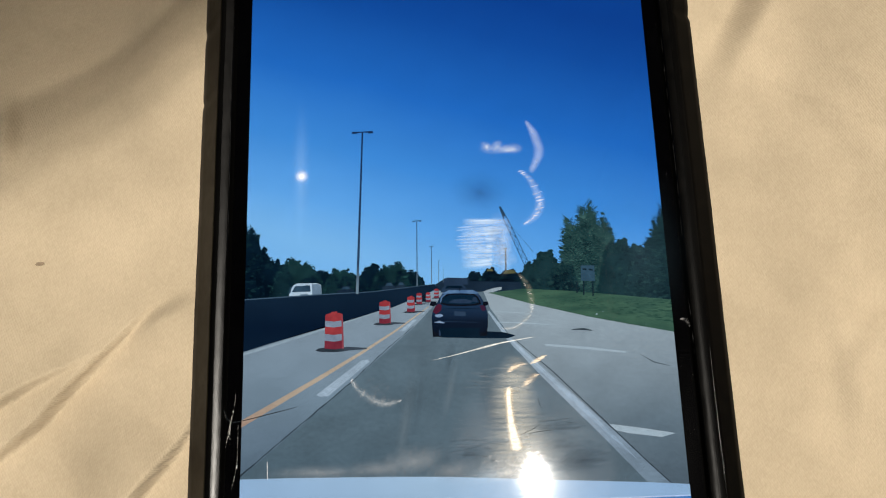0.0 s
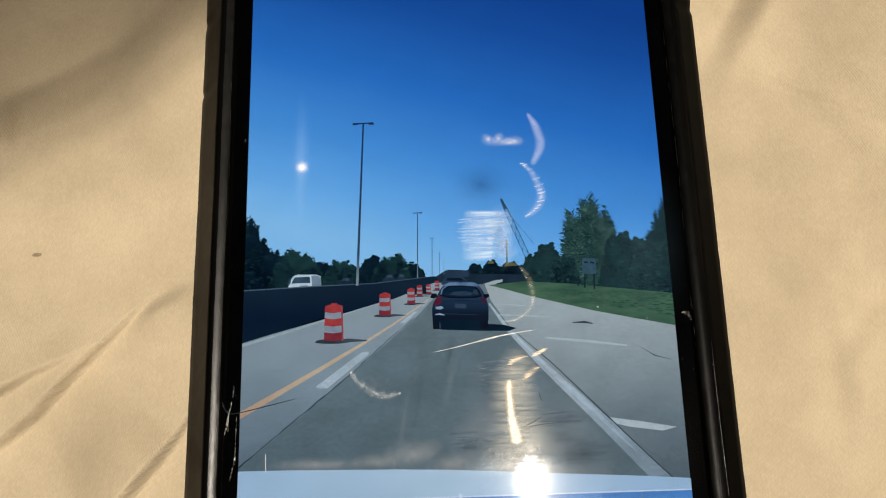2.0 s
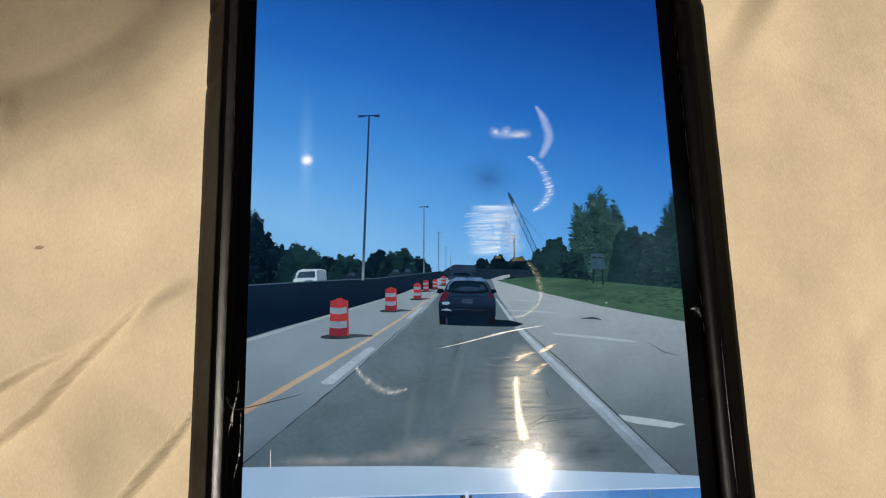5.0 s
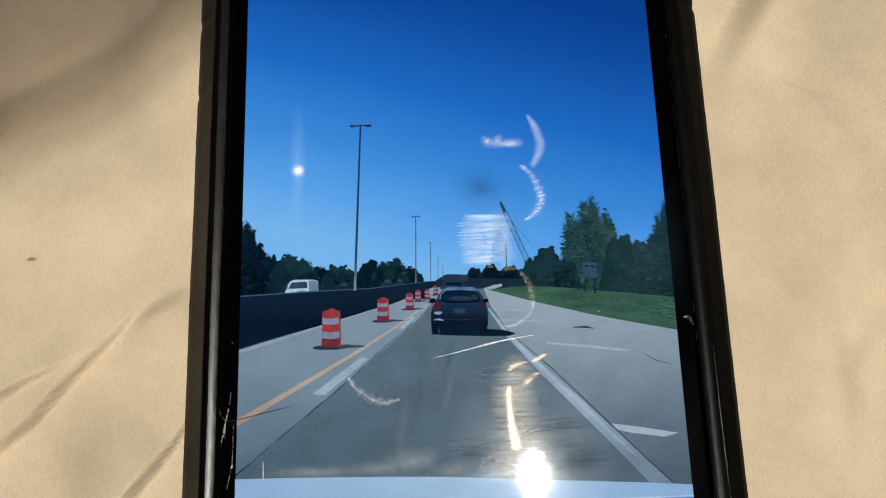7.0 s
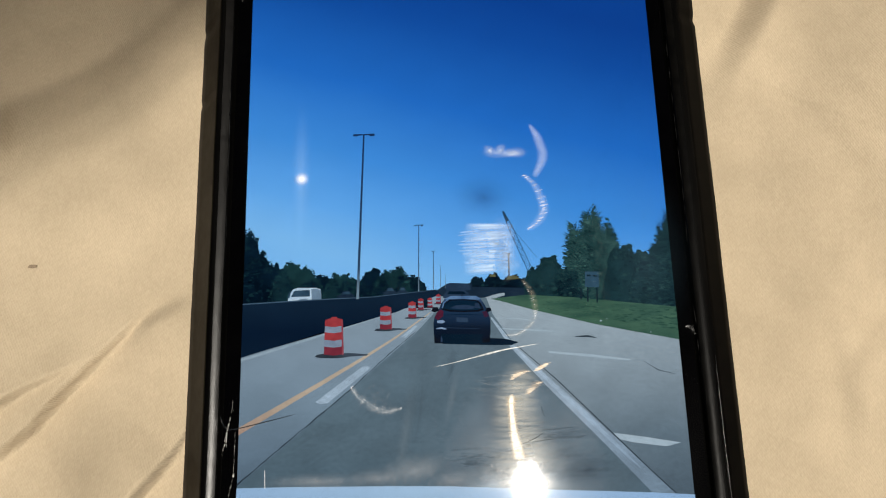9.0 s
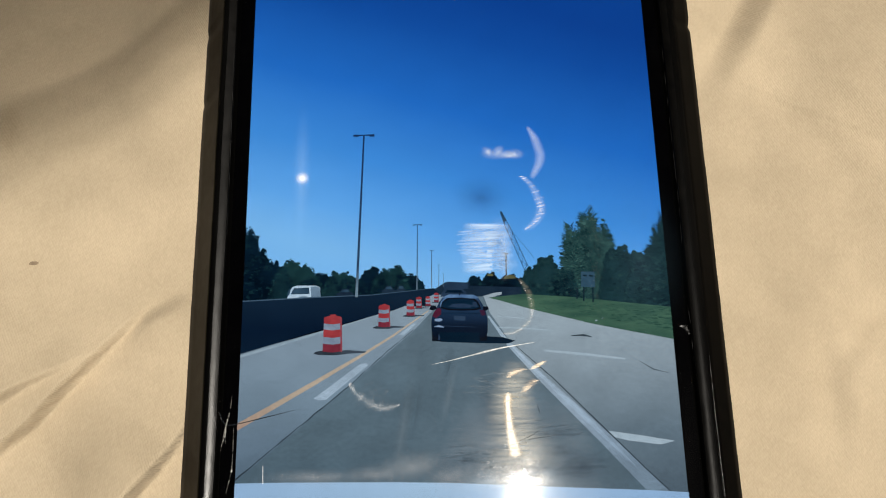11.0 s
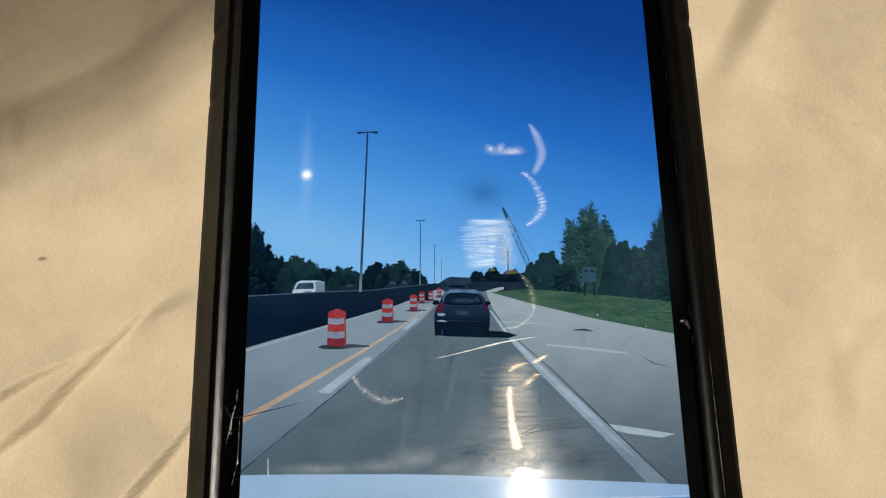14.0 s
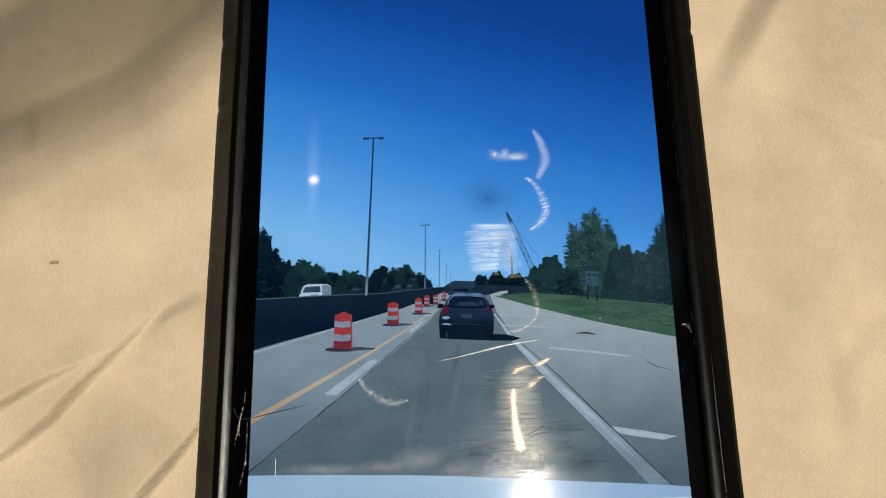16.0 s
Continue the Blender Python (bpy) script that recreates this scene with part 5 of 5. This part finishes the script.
scuffs("glint_scratch", (-6.57, -28.13), 4.0, 2.2, 260, 78, 0.8, 0.035, THIN, 19, "fine upright scratches low on the glass", 5)
scuffs("glint_scratch", (-17.76, -29.02), 6.0, 0.9, 70, 90, 0.5, 0.05, THIN, 20, "fine upright scratches low on the glass", 4)
stroke("crack", [(-25.68, -27.33), (-25.64, -28.57), (-25.61, -29.53)], [0.08, 0.1, 0.16], SPARK, "short upright bright scratch", k=GK + 1)
for run_ in (((7.41, -25.06), (8.93, -24.47), (10.22, -23.73)), ((8.53, -24.96), (10.02, -24.72), (11.88, -24.57)), ((10.05, -20.36), (10.16, -21.08), (10.49, -21.81))):
    stroke("crack", list(run_), [0.02, 0.06, 0.02], CRACK_DARK, "thin dark scratch on the glass", k=GK + 1)
scuffs("dull_scratch", (10.78, -24.24), 5.0, 1.9, 110, 8, 1.5, 0.09, DARK_LINE, 25, "fine dark scratches on the glass", 9)
scuffs("dull_scratch", (14.2, -27.8), 4.6, 2.2, 120, 20, 0.9, 0.07, DARK_LINE, 32, "fine dark scratches on the glass", 14)
scuffs("dull_scratch", (1.11, -26.49), 5.0, 1.4, 90, 2, 1.3, 0.09, DARK_LINE, 26, "fine dark scratches on the glass", 8)
scuffs("dull_scratch", (5.19, -17.74), 4.2, 1.6, 50, -12, 1.2, 0.07, DARK_LINE, 27, "fine dark scratches on the glass", 8)
COMB = soft_disc("combed_glass", (236, 238, 244), 0.2, 0.95, lamp=False, stretch=(2.4, 0.16, 1))
for c, rx, ry, turn in (((-6.57, -27.92), 6.5, 2.4, 8), ((-1.89, -29.31), 4.0, 1.8, 8), ((-19.19, -28.91), 9.0, 1.3, 0), ((-11.28, -28.74), 6.0, 1.6, 2)):
    blot("combed_scuff", GK, c, rx, ry, COMB, turn, glass, "patch of faint upright scratches")
scuffs("glint_scratch", (-11.57, -18.80), 2.6, 1.6, 70, 75, 0.5, 0.06, THIN, 17, "fine scratches in a small curved scuff", 12)
for c, rx, ry in (((0.36, -27.31), 4.2, 1.6), ((13.00, -24.32), 5.0, 1.5), ((13.42, -29.11), 4.6, 1.8), ((15.6, -28.4), 5.4, 3.0), ((13.2, -26.6), 4.4, 2.2)):
    blot("dull_patch", GK, c, rx, ry, DUSK, 4, glass, "dark soft-edged patch on the glass")

# white spot with its faint upright streak, and the grey greasy mark
BRIGHT = soft_disc("bright_spot", (232, 238, 255), 1.5, 0.05, lamp=False)
GREASE = soft_disc("grease", (24, 58, 110), 0.55, 0.1, lamp=False)
VEIL = soft_disc("veil", (170, 205, 250), 0.2, 0.2, lamp=False)
blot("white_spot", GK + 1, (-21.57, 11.23), 1.25, 1.2, BRIGHT, 0, glass, "round white spot on the glass")
blot("spot_streak", GK, (-21.66, 11.98), 1.6, 12.0, VEIL, 0, glass, "faint pale upright streak through the white spot")
blot("grease_mark", GK, (3.62, 8.14), 5.4, 4.0, GREASE, 0, glass, "grey greasy finger mark")

# haze painted as one faint pale blot at the side of the glass
EDGE_VEIL = soft_disc("edge_veil", (150, 195, 225), 0.035, 0.3, lamp=False)
blot("edge_haze", GK, (25.5, -0.5), 7.5, 15.0, EDGE_VEIL, 0, glass, "faint haze painted near the glass's edge")

# cracks in the border
for path, ws in ((((-29.99, -18.48), (-30.15, -20.40), (-30.52, -22.16), (-30.69, -23.42)), [0.02, 0.035, 0.05, 0.02]), (((-30.09, -19.91), (-30.47, -21.60), (-30.89, -23.84), (-31.11, -25.37)), [0.02, 0.03, 0.05, 0.02]),
                 (((-30.34, -21.31), (-30.63, -22.86), (-30.58, -24.40)), [0.02, 0.06, 0.02]), (((-31.52, -20.58), (-31.20, -21.43), (-30.67, -22.02)), [0.02, 0.04, 0.02])):
    stroke("crack", list(path), ws, CRACK, "thin bright crack in the black border", k=GK + 1)
feathered("crack_splinter", [(-30.56, -23.00), (-30.81, -23.98), (-31.01, -24.53)], 0.2, 22, 70, CRACK, 21, "splintered glass at the crack", 0.07)
stroke("crack", [(-31.52, -20.58), (-30.89, -21.87), (-29.80, -22.18), (-25.83, -21.38), (-21.84, -20.50)], [0.04, 0.08, 0.08, 0.14, 0.03], CRACK_DARK, "dark hairline crack across the glass", k=GK + 1)
stroke("crack", [(-29.57, -22.54), (-29.57, -24.29), (-29.59, -26.03), (-29.66, -27.89), (-30.21, -30.61)], [0.02, 0.05, 0.02, 0.05, 0.02], CRACK, "bright crack along the border", k=GK + 1)
feathered("crack_splinter", [(-29.60, -27.62), (-29.65, -28.16)], 0.22, 12, 45, CRACK, 22, "splintered glass at the crack", 0.08)
feathered("crack_splinter", [(-25.98, -21.02), (-25.68, -21.46)], 0.16, 6, 30, CRACK, 23, "splintered glass at the crack", 0.1)
feathered("crack_splinter", [(30.21, -10.53), (30.81, -10.70), (31.33, -11.62)], 0.4, 26, 30, THIN, 24, "scuffed splinters in the black border", 0.1)
stroke("crack", [(31.44, -7.65), (31.59, -9.95), (31.57, -12.23), (31.55, -15.24)], [0.03, 0.1, 0.1, 0.03], SCUFF, "faint crack along the border", k=GK + 1)
stroke("crack", [(-32.01, 33.80), (-31.87, 23.18), (-31.74, 13.02), (-31.66, 2.50)], [0.03, 0.08, 0.06, 0.03], SCUFF, "faint scuff along the border", k=GK + 1)
stroke("crack", [(31.56, 32.79), (31.58, 20.25), (31.68, 9.18), (31.56, 1.02)], [0.03, 0.05, 0.08, 0.03], SCUFF, "faint scuff along the border", k=GK + 1)

# lint and dust
rng = random.Random(9)
verts, faces = [], []
for i in range(70):
    sgn = rng.choice((-1, 1))
    if rng.random() < 0.3:
        x, y = rng.uniform(-29, 29), rng.uniform(-32, 42)
        r = rng.uniform(0.015, 0.03)
    else:
        x, y = sgn * rng.uniform(29.5, 31.0), rng.uniform(-34, 48)
        r = 0.014 + 0.036 * rng.random() ** 3
    pts = blob(x, y, r, r * rng.uniform(0.5, 1.6), rng, 6, 0.5)
    z = layer(GK)
    b0 = len(verts)
    verts += [(px, py, z) for px, py in pts] + [(x, y, z + r * 0.6)]
    faces += [(b0 + j, b0 + (j + 1) % 6, b0 + 6) for j in range(6)]
tagged(link_mesh("dust", verts, faces, [LINT], parent=glass, label="pale specks of dust"), kind="stuff")
